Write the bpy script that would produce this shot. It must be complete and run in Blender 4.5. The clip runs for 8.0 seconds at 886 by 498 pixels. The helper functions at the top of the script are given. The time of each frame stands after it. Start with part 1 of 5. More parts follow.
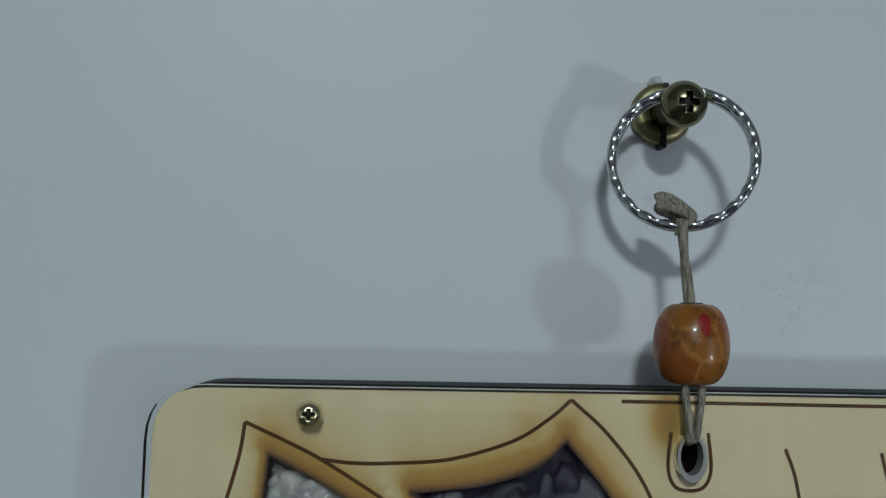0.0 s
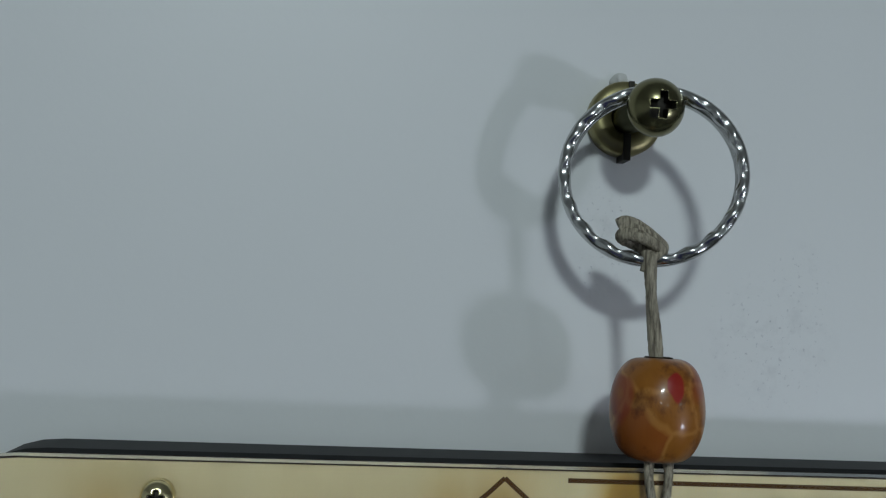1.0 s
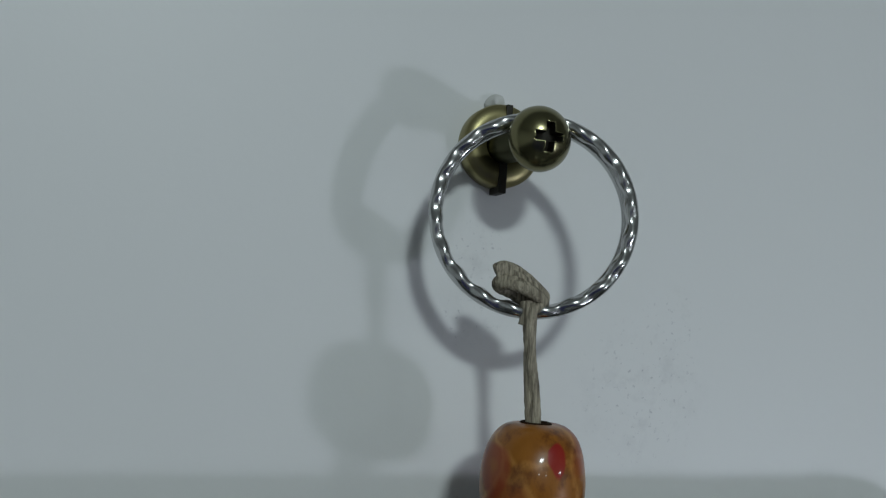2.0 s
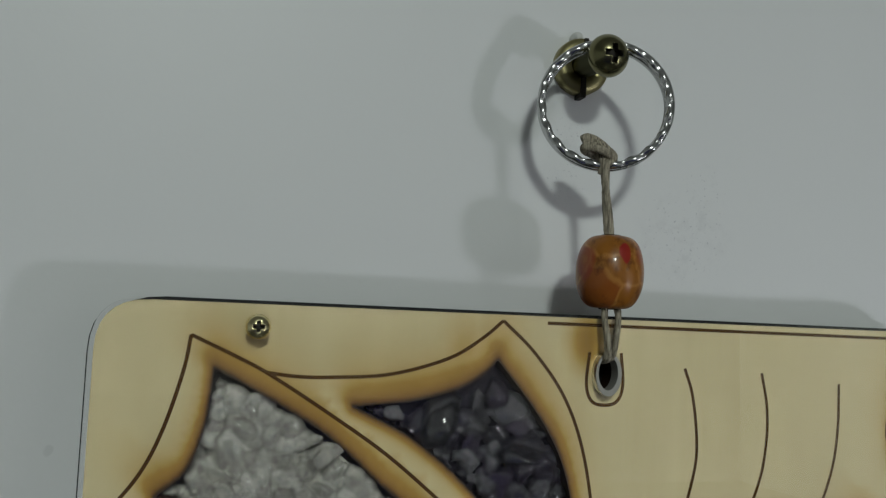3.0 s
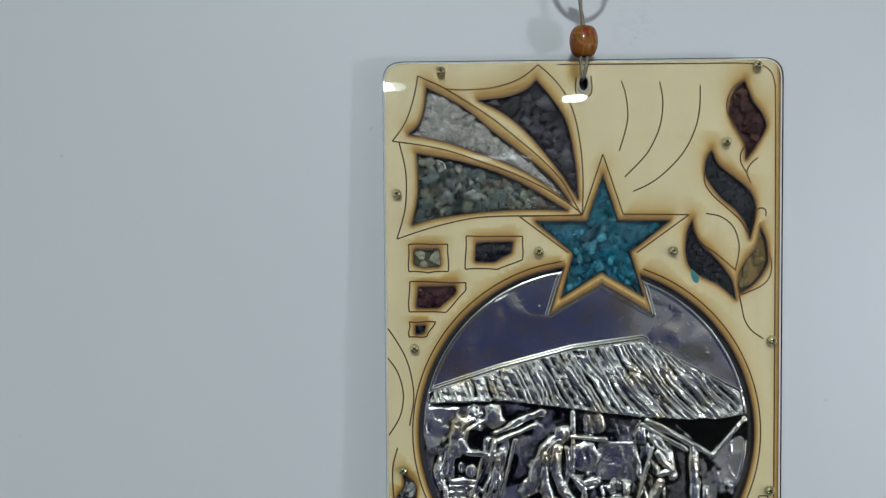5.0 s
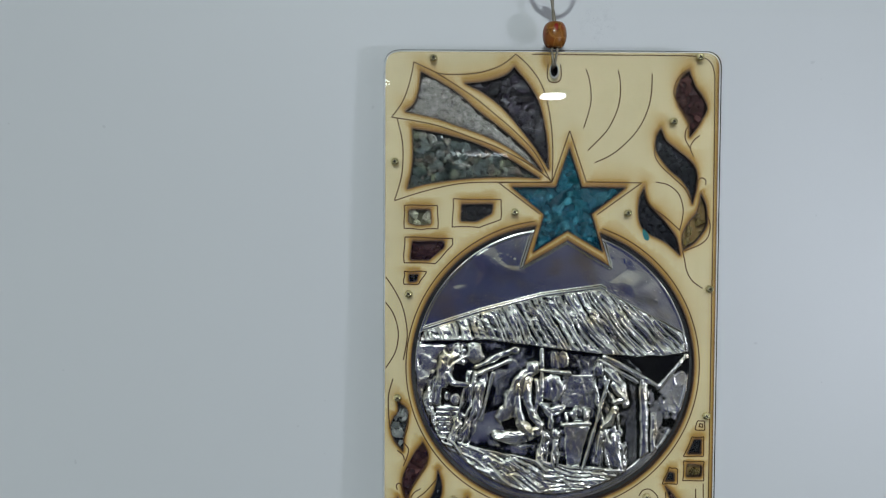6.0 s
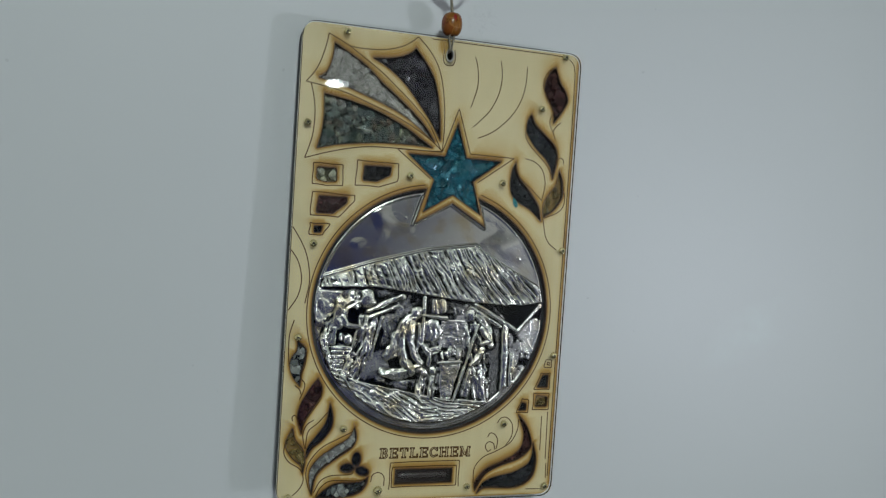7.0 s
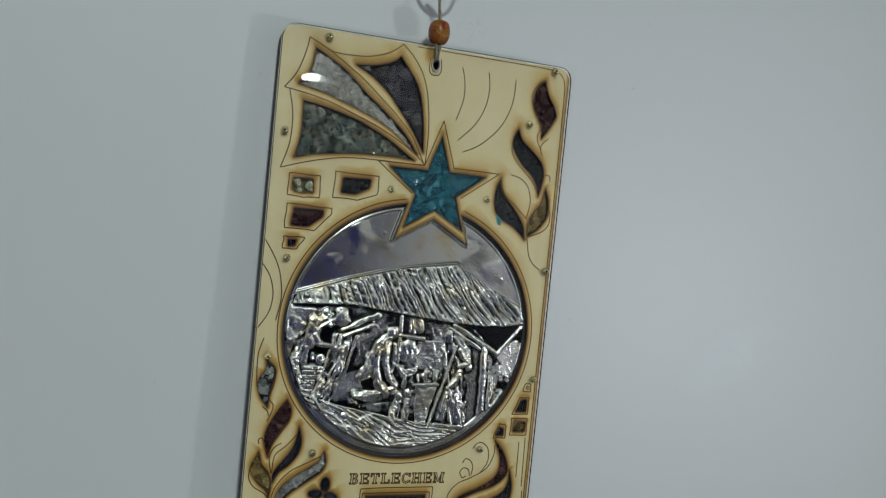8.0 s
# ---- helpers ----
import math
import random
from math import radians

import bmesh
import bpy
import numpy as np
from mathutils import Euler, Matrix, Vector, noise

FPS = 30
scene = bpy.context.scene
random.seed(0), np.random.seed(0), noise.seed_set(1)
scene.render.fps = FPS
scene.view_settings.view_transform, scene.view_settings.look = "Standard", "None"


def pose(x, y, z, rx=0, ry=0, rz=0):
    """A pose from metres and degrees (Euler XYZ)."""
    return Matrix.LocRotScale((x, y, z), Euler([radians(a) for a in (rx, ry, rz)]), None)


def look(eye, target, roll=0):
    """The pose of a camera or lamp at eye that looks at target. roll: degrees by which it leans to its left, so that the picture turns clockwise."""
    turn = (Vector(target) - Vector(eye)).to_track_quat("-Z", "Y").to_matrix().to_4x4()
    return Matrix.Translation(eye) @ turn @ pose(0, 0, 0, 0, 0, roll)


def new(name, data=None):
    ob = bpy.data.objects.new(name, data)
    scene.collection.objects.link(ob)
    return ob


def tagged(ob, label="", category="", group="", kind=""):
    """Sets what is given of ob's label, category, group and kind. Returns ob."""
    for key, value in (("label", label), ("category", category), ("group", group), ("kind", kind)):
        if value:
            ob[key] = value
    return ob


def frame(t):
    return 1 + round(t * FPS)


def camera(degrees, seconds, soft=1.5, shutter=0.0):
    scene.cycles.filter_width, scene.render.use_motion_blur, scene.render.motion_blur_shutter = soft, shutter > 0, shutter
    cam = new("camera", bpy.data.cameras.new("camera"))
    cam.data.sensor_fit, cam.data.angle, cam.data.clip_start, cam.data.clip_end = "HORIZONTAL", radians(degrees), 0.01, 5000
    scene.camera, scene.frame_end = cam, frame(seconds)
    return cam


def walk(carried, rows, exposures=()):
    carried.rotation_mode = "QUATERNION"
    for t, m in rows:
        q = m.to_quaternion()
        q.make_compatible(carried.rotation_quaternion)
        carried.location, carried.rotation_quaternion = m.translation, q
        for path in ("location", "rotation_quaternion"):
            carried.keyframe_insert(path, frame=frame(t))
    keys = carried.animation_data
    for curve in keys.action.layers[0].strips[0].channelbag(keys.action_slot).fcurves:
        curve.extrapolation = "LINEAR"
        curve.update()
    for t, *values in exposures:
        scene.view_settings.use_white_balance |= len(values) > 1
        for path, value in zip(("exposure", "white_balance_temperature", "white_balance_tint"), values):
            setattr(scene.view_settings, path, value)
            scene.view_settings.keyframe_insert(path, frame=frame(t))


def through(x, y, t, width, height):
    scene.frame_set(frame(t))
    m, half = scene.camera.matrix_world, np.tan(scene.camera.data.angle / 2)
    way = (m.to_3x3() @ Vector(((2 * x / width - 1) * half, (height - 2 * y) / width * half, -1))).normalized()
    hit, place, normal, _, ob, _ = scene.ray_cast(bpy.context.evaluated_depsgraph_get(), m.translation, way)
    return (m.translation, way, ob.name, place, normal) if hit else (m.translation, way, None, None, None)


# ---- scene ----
# The plaque hangs a little off plumb: its foot stands further from the wall than its head.
LEAN = Matrix.Translation((0, 0.012, 1.65)) @ Matrix.Rotation(radians(-2.1), 4, "X") @ Matrix.Translation((0, -0.012, -1.65))
PATH = [
    (0, (-0.04135, -0.11454, 1.64279), (0.03013, 0.88046, 1.71247), 1.349),
    (0.3, (-0.04004, -0.11282, 1.64501), (0.05606, 0.88001, 1.71613), 1.183),
    (0.5, (-0.03939, -0.10787, 1.64548), (0.06144, 0.88474, 1.71293), 1.435),
    (0.7, (-0.04050, -0.09563, 1.64410), (0.07529, 0.89621, 1.69751), 1.827),
    (1, (-0.03628, -0.08948, 1.64750), (0.10802, 0.89692, 1.72626), 2.918),
    (1.2, (-0.03616, -0.08383, 1.64849), (0.19077, 0.88616, 1.73578), 3.430),
    (2.3, (-0.03754, -0.07562, 1.65451), (0.30668, 0.85990, 1.73404), 3.719),
    (2.5, (-0.04105, -0.08297, 1.64880), (0.30772, 0.85022, 1.73553), 3.499),
    (2.7, (-0.04756, -0.09326, 1.64295), (0.28780, 0.84490, 1.72889), 2.748),
    (3, (-0.05723, -0.11699, 1.63218), (0.20893, 0.84431, 1.70336), 2.541),
    (3.3, (-0.05342, -0.14594, 1.61093), (0.12203, 0.83260, 1.71899), 1.334),
    (3.5, (-0.04717, -0.16817, 1.60629), (0.05511, 0.82379, 1.68089), 1.081),
    (3.8, (-0.03848, -0.18928, 1.59100), (0.00208, 0.80861, 1.64171), 0.801),
    (4, (-0.03538, -0.20490, 1.58332), (-0.02223, 0.79492, 1.59691), 0.506),
    (4.3, (-0.03744, -0.22912, 1.57802), (-0.03596, 0.77038, 1.54632), 0.115),
    (4.5, (-0.04147, -0.24898, 1.57482), (-0.04600, 0.75077, 1.55282), -0.277),
    (4.7, (-0.04177, -0.27680, 1.58031), (-0.06926, 0.72214, 1.54313), -0.493),
    (5.8, (-0.04369, -0.35066, 1.56334), (-0.04966, 0.64903, 1.53886), 0.110),
    (6, (-0.04637, -0.36273, 1.56323), (-0.04431, 0.63652, 1.52459), 0.286),
    (6.2, (-0.06003, -0.37020, 1.55986), (-0.01271, 0.62781, 1.51824), 0.451),
    (6.5, (-0.08410, -0.38331, 1.55669), (0.09501, 0.59961, 1.51459), 1.659),
    (6.8, (-0.10602, -0.39293, 1.55194), (0.16135, 0.56955, 1.50572), 3.164),
    (7, (-0.12647, -0.39883, 1.54853), (0.18390, 0.55082, 1.50575), 3.745),
    (7.3, (-0.13966, -0.41078, 1.54962), (0.18387, 0.53408, 1.49892), 4.400),
    (7.4, (-0.14543, -0.41563, 1.55190), (0.18722, 0.52579, 1.49646), 4.481),
    (7.5, (-0.14982, -0.41719, 1.55114), (0.19235, 0.52089, 1.49695), 4.747),
    (7.8, (-0.13559, -0.40246, 1.55573), (0.20794, 0.53513, 1.50174), 5.364),
    (8, (-0.12576, -0.37977, 1.55693), (0.21762, 0.55845, 1.51401), 5.607),
]
cam = camera(54.60, 8.0, soft=1.25)
walk(cam, [(t, LEAN @ look(eye, target, roll)) for t, eye, target, roll in PATH],
     exposures=[(0, 0.03, 5950, 10), (0.5, 0.03, 6020, 10), (1.2, 0.10, 6150, 10), (2.3, 0.09, 6450, 10), (2.5, 0.11, 6760, 10), (3.0, 0.03, 6750, 10), (3.3, 0.08, 6720, 10), (3.5, 0.26, 6720, 10), (4.0, 0.47, 6480, 12),
                (4.5, 0.54, 6280, 14), (6.0, 0.49, 6260, 14), (6.3, 0.45, 6290, 13), (6.8, 0.19, 6350, 10), (7.3, 0.23, 6380, 10), (8.0, 0.22, 6450, 10)])

# ---- light ----
world = bpy.data.worlds.new("world")
world.use_nodes = True
world.node_tree.nodes["Background"].inputs[0].default_value = (0.5, 0.55, 0.6, 1)
world.node_tree.nodes["Background"].inputs[1].default_value = 0.05
scene.world = world


def area_lamp(name, m, watts, colour, size, size_y=None):
    data = bpy.data.lights.new(name, "AREA")
    data.energy, data.color, data.size = watts, colour, size
    if size_y:
        data.shape, data.size_y = "ELLIPSE" if size_y > 0.1 else "RECTANGLE", size_y
    else:
        data.shape = "DISK"
    ob = new(name, data)
    ob.matrix_world = m
    return ob


CEILING = 2.90
WARM_GREEN, COOL = (0.88, 1.0, 0.97), (0.85, 0.89, 1.0)
# The 60 W panel is turned up to brighten the far wall in reflections.
PANELS = [(-0.22, -2.45, 45, 0.34), (0.90, -7.0, 20, 0.22), (-1.05, -6.35, 20, 0.22), (5.05, -7.1, 60, 0.22)]
for px, py, watts, wide in PANELS:
    area_lamp("panel_lamp", pose(px, py, CEILING - 0.052), watts, WARM_GREEN, wide, 0.36 if wide > 0.3 else 0.38)
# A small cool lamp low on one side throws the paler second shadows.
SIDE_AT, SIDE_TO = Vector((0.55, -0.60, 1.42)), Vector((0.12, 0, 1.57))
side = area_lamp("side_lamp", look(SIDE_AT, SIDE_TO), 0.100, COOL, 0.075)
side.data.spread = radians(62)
area_lamp("tube_lamp", pose(0.2, -9.42, 2.61, -90), 1.0, WARM_GREEN, 0.9, 0.028)


# ---- materials ----
def material(name):
    m = bpy.data.materials.new(name)
    m.use_nodes = True
    return m, m.node_tree, m.node_tree.nodes["Principled BSDF"]


def node(tree, kind, **inputs):
    n = tree.nodes.new(kind)
    for key, value in inputs.items():
        n.inputs[key.replace("_", " ")].default_value = value
    return n


def ramp(tree, source, stops):
    r = tree.nodes.new("ShaderNodeValToRGB")
    while len(r.color_ramp.elements) < len(stops):
        r.color_ramp.elements.new(0.5)
    for e, (p, c) in zip(r.color_ramp.elements, stops):
        e.position, e.color = p, (*c, 1) if len(c) == 3 else c
    tree.links.new(source, r.inputs[0])
    return r.outputs[0]


def mixed(tree, factor, a, b, blend="MIX"):
    n = tree.nodes.new("ShaderNodeMix")
    n.data_type, n.blend_type = "RGBA", blend
    for slot, v in ((0, factor), (6, a), (7, b)):
        if isinstance(v, (int, float)):
            n.inputs[slot].default_value = v
        elif isinstance(v, tuple):
            n.inputs[slot].default_value = (*v, 1)
        else:
            tree.links.new(v, n.inputs[slot])
    return n.outputs[2]


def math_node(tree, op, a, b=None, c=None):
    n = tree.nodes.new("ShaderNodeMath")
    n.operation = op
    for k, v in enumerate((a, b, c)):
        if v is None:
            continue
        if isinstance(v, (int, float)):
            n.inputs[k].default_value = v
        else:
            tree.links.new(v, n.inputs[k])
    return n.outputs[0]


def noise_at(tree, scale, detail=4, rough=0.5, stretch=(1, 1, 1), shift=(0, 0, 0)):
    co = tree.nodes.new("ShaderNodeTexCoord")
    mp = tree.nodes.new("ShaderNodeMapping")
    mp.inputs["Scale"].default_value, mp.inputs["Location"].default_value = stretch, shift
    n = node(tree, "ShaderNodeTexNoise", Scale=scale, Detail=detail, Roughness=rough)
    tree.links.new(co.outputs["Object"], mp.inputs[0])
    tree.links.new(mp.outputs[0], n.inputs["Vector"])
    return n.outputs["Fac"]


def bump(tree, bsdf, height, strength, distance):
    b = node(tree, "ShaderNodeBump", Strength=strength, Distance=distance)
    tree.links.new(height, b.inputs["Height"])
    tree.links.new(b.outputs[0], bsdf.inputs["Normal"])


def plain(name, colour, rough=0.5, metal=0.0, grain=400, depth=0.00005, spread=0.12, shine=0.5):
    """A surface of one colour with two scales of mottling and a fine relief."""
    m, t, b = material(name)
    big, fine = noise_at(t, grain / 8, 3), noise_at(t, grain, 5)
    lo, hi = tuple(c * (1 - spread) for c in colour), tuple(min(1, c * (1 + spread)) for c in colour)
    col = mixed(t, big, lo, hi)
    col = mixed(t, math_node(t, "MULTIPLY", fine, 0.4), col, lo)
    t.links.new(col, b.inputs["Base Color"])
    b.inputs["Roughness"].default_value, b.inputs["Metallic"].default_value = rough, metal
    b.inputs["Specular IOR Level"].default_value = shine
    bump(t, b, fine, 0.3, depth)
    return m


def polished(name, colour, rough):
    """A smooth glossy body with a faint streak in its colour."""
    m, t, b = material(name)
    t.links.new(mixed(t, noise_at(t, 300, 3), tuple(c * 0.8 for c in colour), colour), b.inputs["Base Color"])
    b.inputs["Roughness"].default_value = rough
    b.inputs["Coat Weight"].default_value = 1.0
    b.inputs["Coat Roughness"].default_value = 0.07
    return m


def wall_paint():
    m, t, b = material("matt white wall paint")
    co = t.nodes.new("ShaderNodeTexCoord")
    broad, grain = noise_at(t, 6, 3), noise_at(t, 900, 3)
    col = mixed(t, broad, (0.76, 0.765, 0.77), (0.80, 0.805, 0.81))
    # Rubbed dirt under the hook and beside the ring.
    dirt = None
    for x, z, r in ((0.0210, 1.6465, 0.010), (0.0245, 1.6550, 0.005), (-0.0012, 1.6612, 0.0045), (-0.0016, 1.6545, 0.0050)):
        d = node(t, "ShaderNodeVectorMath")
        d.operation = "DISTANCE"
        t.links.new(co.outputs["Object"], d.inputs[0])
        d.inputs[1].default_value = (x, 0.012, z)
        near = ramp(t, math_node(t, "DIVIDE", d.outputs["Value"], r), [(0.35, (1, 1, 1)), (1.0, (0, 0, 0))])
        dirt = near if dirt is None else math_node(t, "MAXIMUM", dirt, near)
    specks = ramp(t, noise_at(t, 1500, 2, 0.6), [(0.62, (0, 0, 0)), (0.70, (1, 1, 1))])
    smear = ramp(t, noise_at(t, 260, 4, 0.7), [(0.5, (0, 0, 0)), (0.75, (1, 1, 1))])
    col = mixed(t, math_node(t, "MULTIPLY", math_node(t, "MULTIPLY", dirt, specks), 0.34), col, (0.20, 0.20, 0.25))
    col = mixed(t, math_node(t, "MULTIPLY", math_node(t, "MULTIPLY", dirt, smear), 0.22), col, (0.3, 0.3, 0.32))
    stray = ramp(t, noise_at(t, 240, 1, 0.4, shift=(3, 1, 2)), [(0.80, (0, 0, 0)), (0.83, (1, 1, 1))])
    col = mixed(t, math_node(t, "MULTIPLY", stray, 0.15), col, (0.3, 0.3, 0.3))
    # A pale rubbed streak beside the plaque.
    turned = t.nodes.new("ShaderNodeMapping")
    turned.vector_type = "POINT"
    turned.inputs["Location"].default_value = (-0.8998, 0.0, -1.2066)
    turned.inputs["Rotation"].default_value = (0, radians(29), 0)
    t.links.new(co.outputs["Object"], turned.inputs[0])
    squeezed = node(t, "ShaderNodeVectorMath")
    squeezed.operation = "MULTIPLY"
    squeezed.inputs[1].default_value = (1.0, 0.0, 2.4)
    t.links.new(turned.outputs[0], squeezed.inputs[0])
    span = node(t, "ShaderNodeVectorMath")
    span.operation = "LENGTH"
    t.links.new(squeezed.outputs[0], span.inputs[0])
    streak = ramp(t, math_node(t, "DIVIDE", span.outputs["Value"], 0.042), [(0.15, (1, 1, 1)), (1.0, (0, 0, 0))])
    streak = math_node(t, "MULTIPLY", streak, ramp(t, noise_at(t, 45, 3), [(0.38, (0.1, 0.1, 0.1)), (0.62, (1, 1, 1))]))
    col = mixed(t, math_node(t, "MULTIPLY", streak, 0.7), col, (0.82, 0.86, 0.86))
    t.links.new(col, b.inputs["Base Color"])
    b.inputs["Roughness"].default_value = 0.45
    bump(t, b, math_node(t, "ADD", grain, math_node(t, "MULTIPLY", noise_at(t, 60, 2), 1.0)), 0.06, 0.0003)
    return m


def birch():
    """Pale birch plywood face, scorched brown where the attribute "burn" is high."""
    m, t, b = material("birch plywood with laser scorch")
    fibre = noise_at(t, 260, 5, 0.6, (1, 1, 0.07))
    cloud = noise_at(t, 28, 3)
    col = mixed(t, fibre, (0.268, 0.216, 0.118), (0.345, 0.290, 0.172))
    col = mixed(t, math_node(t, "MULTIPLY", cloud, 0.5), col, (0.308, 0.262, 0.154))
    at = t.nodes.new("ShaderNodeAttribute")
    at.attribute_name = "burn"
    burn = math_node(t, "MULTIPLY", at.outputs["Fac"], math_node(t, "ADD", 0.82, math_node(t, "MULTIPLY", noise_at(t, 130, 3), 0.36)))
    col = mixed(t, ramp(t, burn, [(0.02, (0, 0, 0)), (0.30, (1, 1, 1))]), col, (0.205, 0.120, 0.018))
    col = mixed(t, ramp(t, burn, [(0.25, (0, 0, 0)), (0.62, (1, 1, 1))]), col, (0.105, 0.047, 0.005))
    col = mixed(t, ramp(t, burn, [(0.62, (0, 0, 0)), (0.92, (1, 1, 1))]), col, (0.022, 0.010, 0.004))
    t.links.new(col, b.inputs["Base Color"])
    b.inputs["Roughness"].default_value = 0.55
    b.inputs["Specular IOR Level"].default_value = 0.25
    bump(t, b, fibre, 0.25, 0.0001)
    return m


def clear(name, tint=(1, 1, 1), ior=1.49, bow=0.0):
    m, t, b = material(name)
    b.inputs["Base Color"].default_value = (*tint, 1)
    b.inputs["Roughness"].default_value = 0.0
    b.inputs["Transmission Weight"].default_value = 1.0
    b.inputs["IOR"].default_value = ior
    if bow:
        # The screwed-down sheet falls away very slightly towards one side.
        co, sep = t.nodes.new("ShaderNodeTexCoord"), t.nodes.new("ShaderNodeSeparateXYZ")
        t.links.new(co.outputs["Object"], sep.inputs[0])
        x = math_node(t, "MINIMUM", math_node(t, "ADD", sep.outputs["X"], 0.012), 0.0)
        bump(t, b, math_node(t, "MULTIPLY", math_node(t, "MULTIPLY", x, x), -bow / 2), 1.0, 1.0)
    return m


def stone(name, colours, through=0.0, rough=0.06, milky=0.0, veins=0.2, solid=1.0, facets=0.5, coat=0.6):
    """Tumbled chips: a hue for each chip, with veins and a wet gloss."""
    m, t, b = material(name)
    info = t.nodes.new("ShaderNodeObjectInfo")
    n = len(colours)
    col = ramp(t, info.outputs["Random"], [(k / max(1, n - 1), c) for k, c in enumerate(colours)])
    vein = noise_at(t, 1.6, 4, 0.6)
    dark = mixed(t, 1.0, col, (0.35, 0.35, 0.38), "MULTIPLY")
    t.links.new(mixed(t, ramp(t, vein, [(0.42, (0, 0, 0)), (0.7, (veins, veins, veins))]), col, dark), b.inputs["Base Color"])
    b.inputs["Roughness"].default_value = rough
    b.inputs["Transmission Weight"].default_value = through
    b.inputs["IOR"].default_value = 1.6
    b.inputs["Coat IOR"].default_value = 1.55
    b.inputs["Subsurface Weight"].default_value = milky
    b.inputs["Subsurface Scale"].default_value = 0.0012
    b.inputs["Subsurface Radius"].default_value = (1.0, 1.0, 1.0)
    b.inputs["Coat Weight"].default_value = coat
    b.inputs["Coat Roughness"].default_value = 0.05
    b.inputs["Alpha"].default_value = solid
    bump(t, b, noise_at(t, 2.2, 3), facets, 0.2)
    return m


def silver():
    m, t, b = material("pressed silver sheet, darker in its hollows")
    at = t.nodes.new("ShaderNodeAttribute")
    at.attribute_name = "relief_tone"
    fine = noise_at(t, 700, 5, 0.65)
    dark_share = math_node(t, "MULTIPLY", at.outputs["Fac"], ramp(t, fine, [(0.3, (0.7, 0.7, 0.7)), (0.6, (1, 1, 1))]))
    dark_share = ramp(t, dark_share, [(0.17, (0, 0, 0)), (0.44, (1, 1, 1))])
    t.links.new(mixed(t, dark_share, mixed(t, ramp(t, noise_at(t, 90, 3), [(0.5, (0, 0, 0)), (0.7, (1, 1, 1))]), (0.93, 0.92, 0.86), (0.88, 0.76, 0.52)), (0.014, 0.015, 0.013)), b.inputs["Base Color"])
    b.inputs["Metallic"].default_value = 1.0
    worked = t.nodes.new("ShaderNodeAttribute")
    worked.attribute_name = "worked"
    rough = ramp(t, noise_at(t, 160, 4, 0.6), [(0.3, (0.12, 0.12, 0.12)), (0.75, (0.25, 0.25, 0.25))])
    t.links.new(mixed(t, worked.outputs["Fac"], (0.11, 0.11, 0.11), rough), b.inputs["Roughness"])
    fine = math_node(t, "ADD", noise_at(t, 420, 4, 0.6), math_node(t, "MULTIPLY", noise_at(t, 1500, 2), 0.3))
    # Dust and tiny pits, thickest in patches.
    pits = ramp(t, noise_at(t, 1900, 1, 0.4), [(0.66, (0, 0, 0)), (0.74, (1, 1, 1))])
    patch = ramp(t, noise_at(t, 70, 2, 0.5, (1, 1, 1), (5, 1, 2)), [(0.42, (0.1, 0.1, 0.1)), (0.62, (1, 1, 1))])
    relief = math_node(t, "ADD", math_node(t, "MULTIPLY", fine, worked.outputs["Fac"]), math_node(t, "MULTIPLY", math_node(t, "MULTIPLY", pits, patch), 0.2))
    bump(t, b, relief, 0.5, 0.00024)
    return m


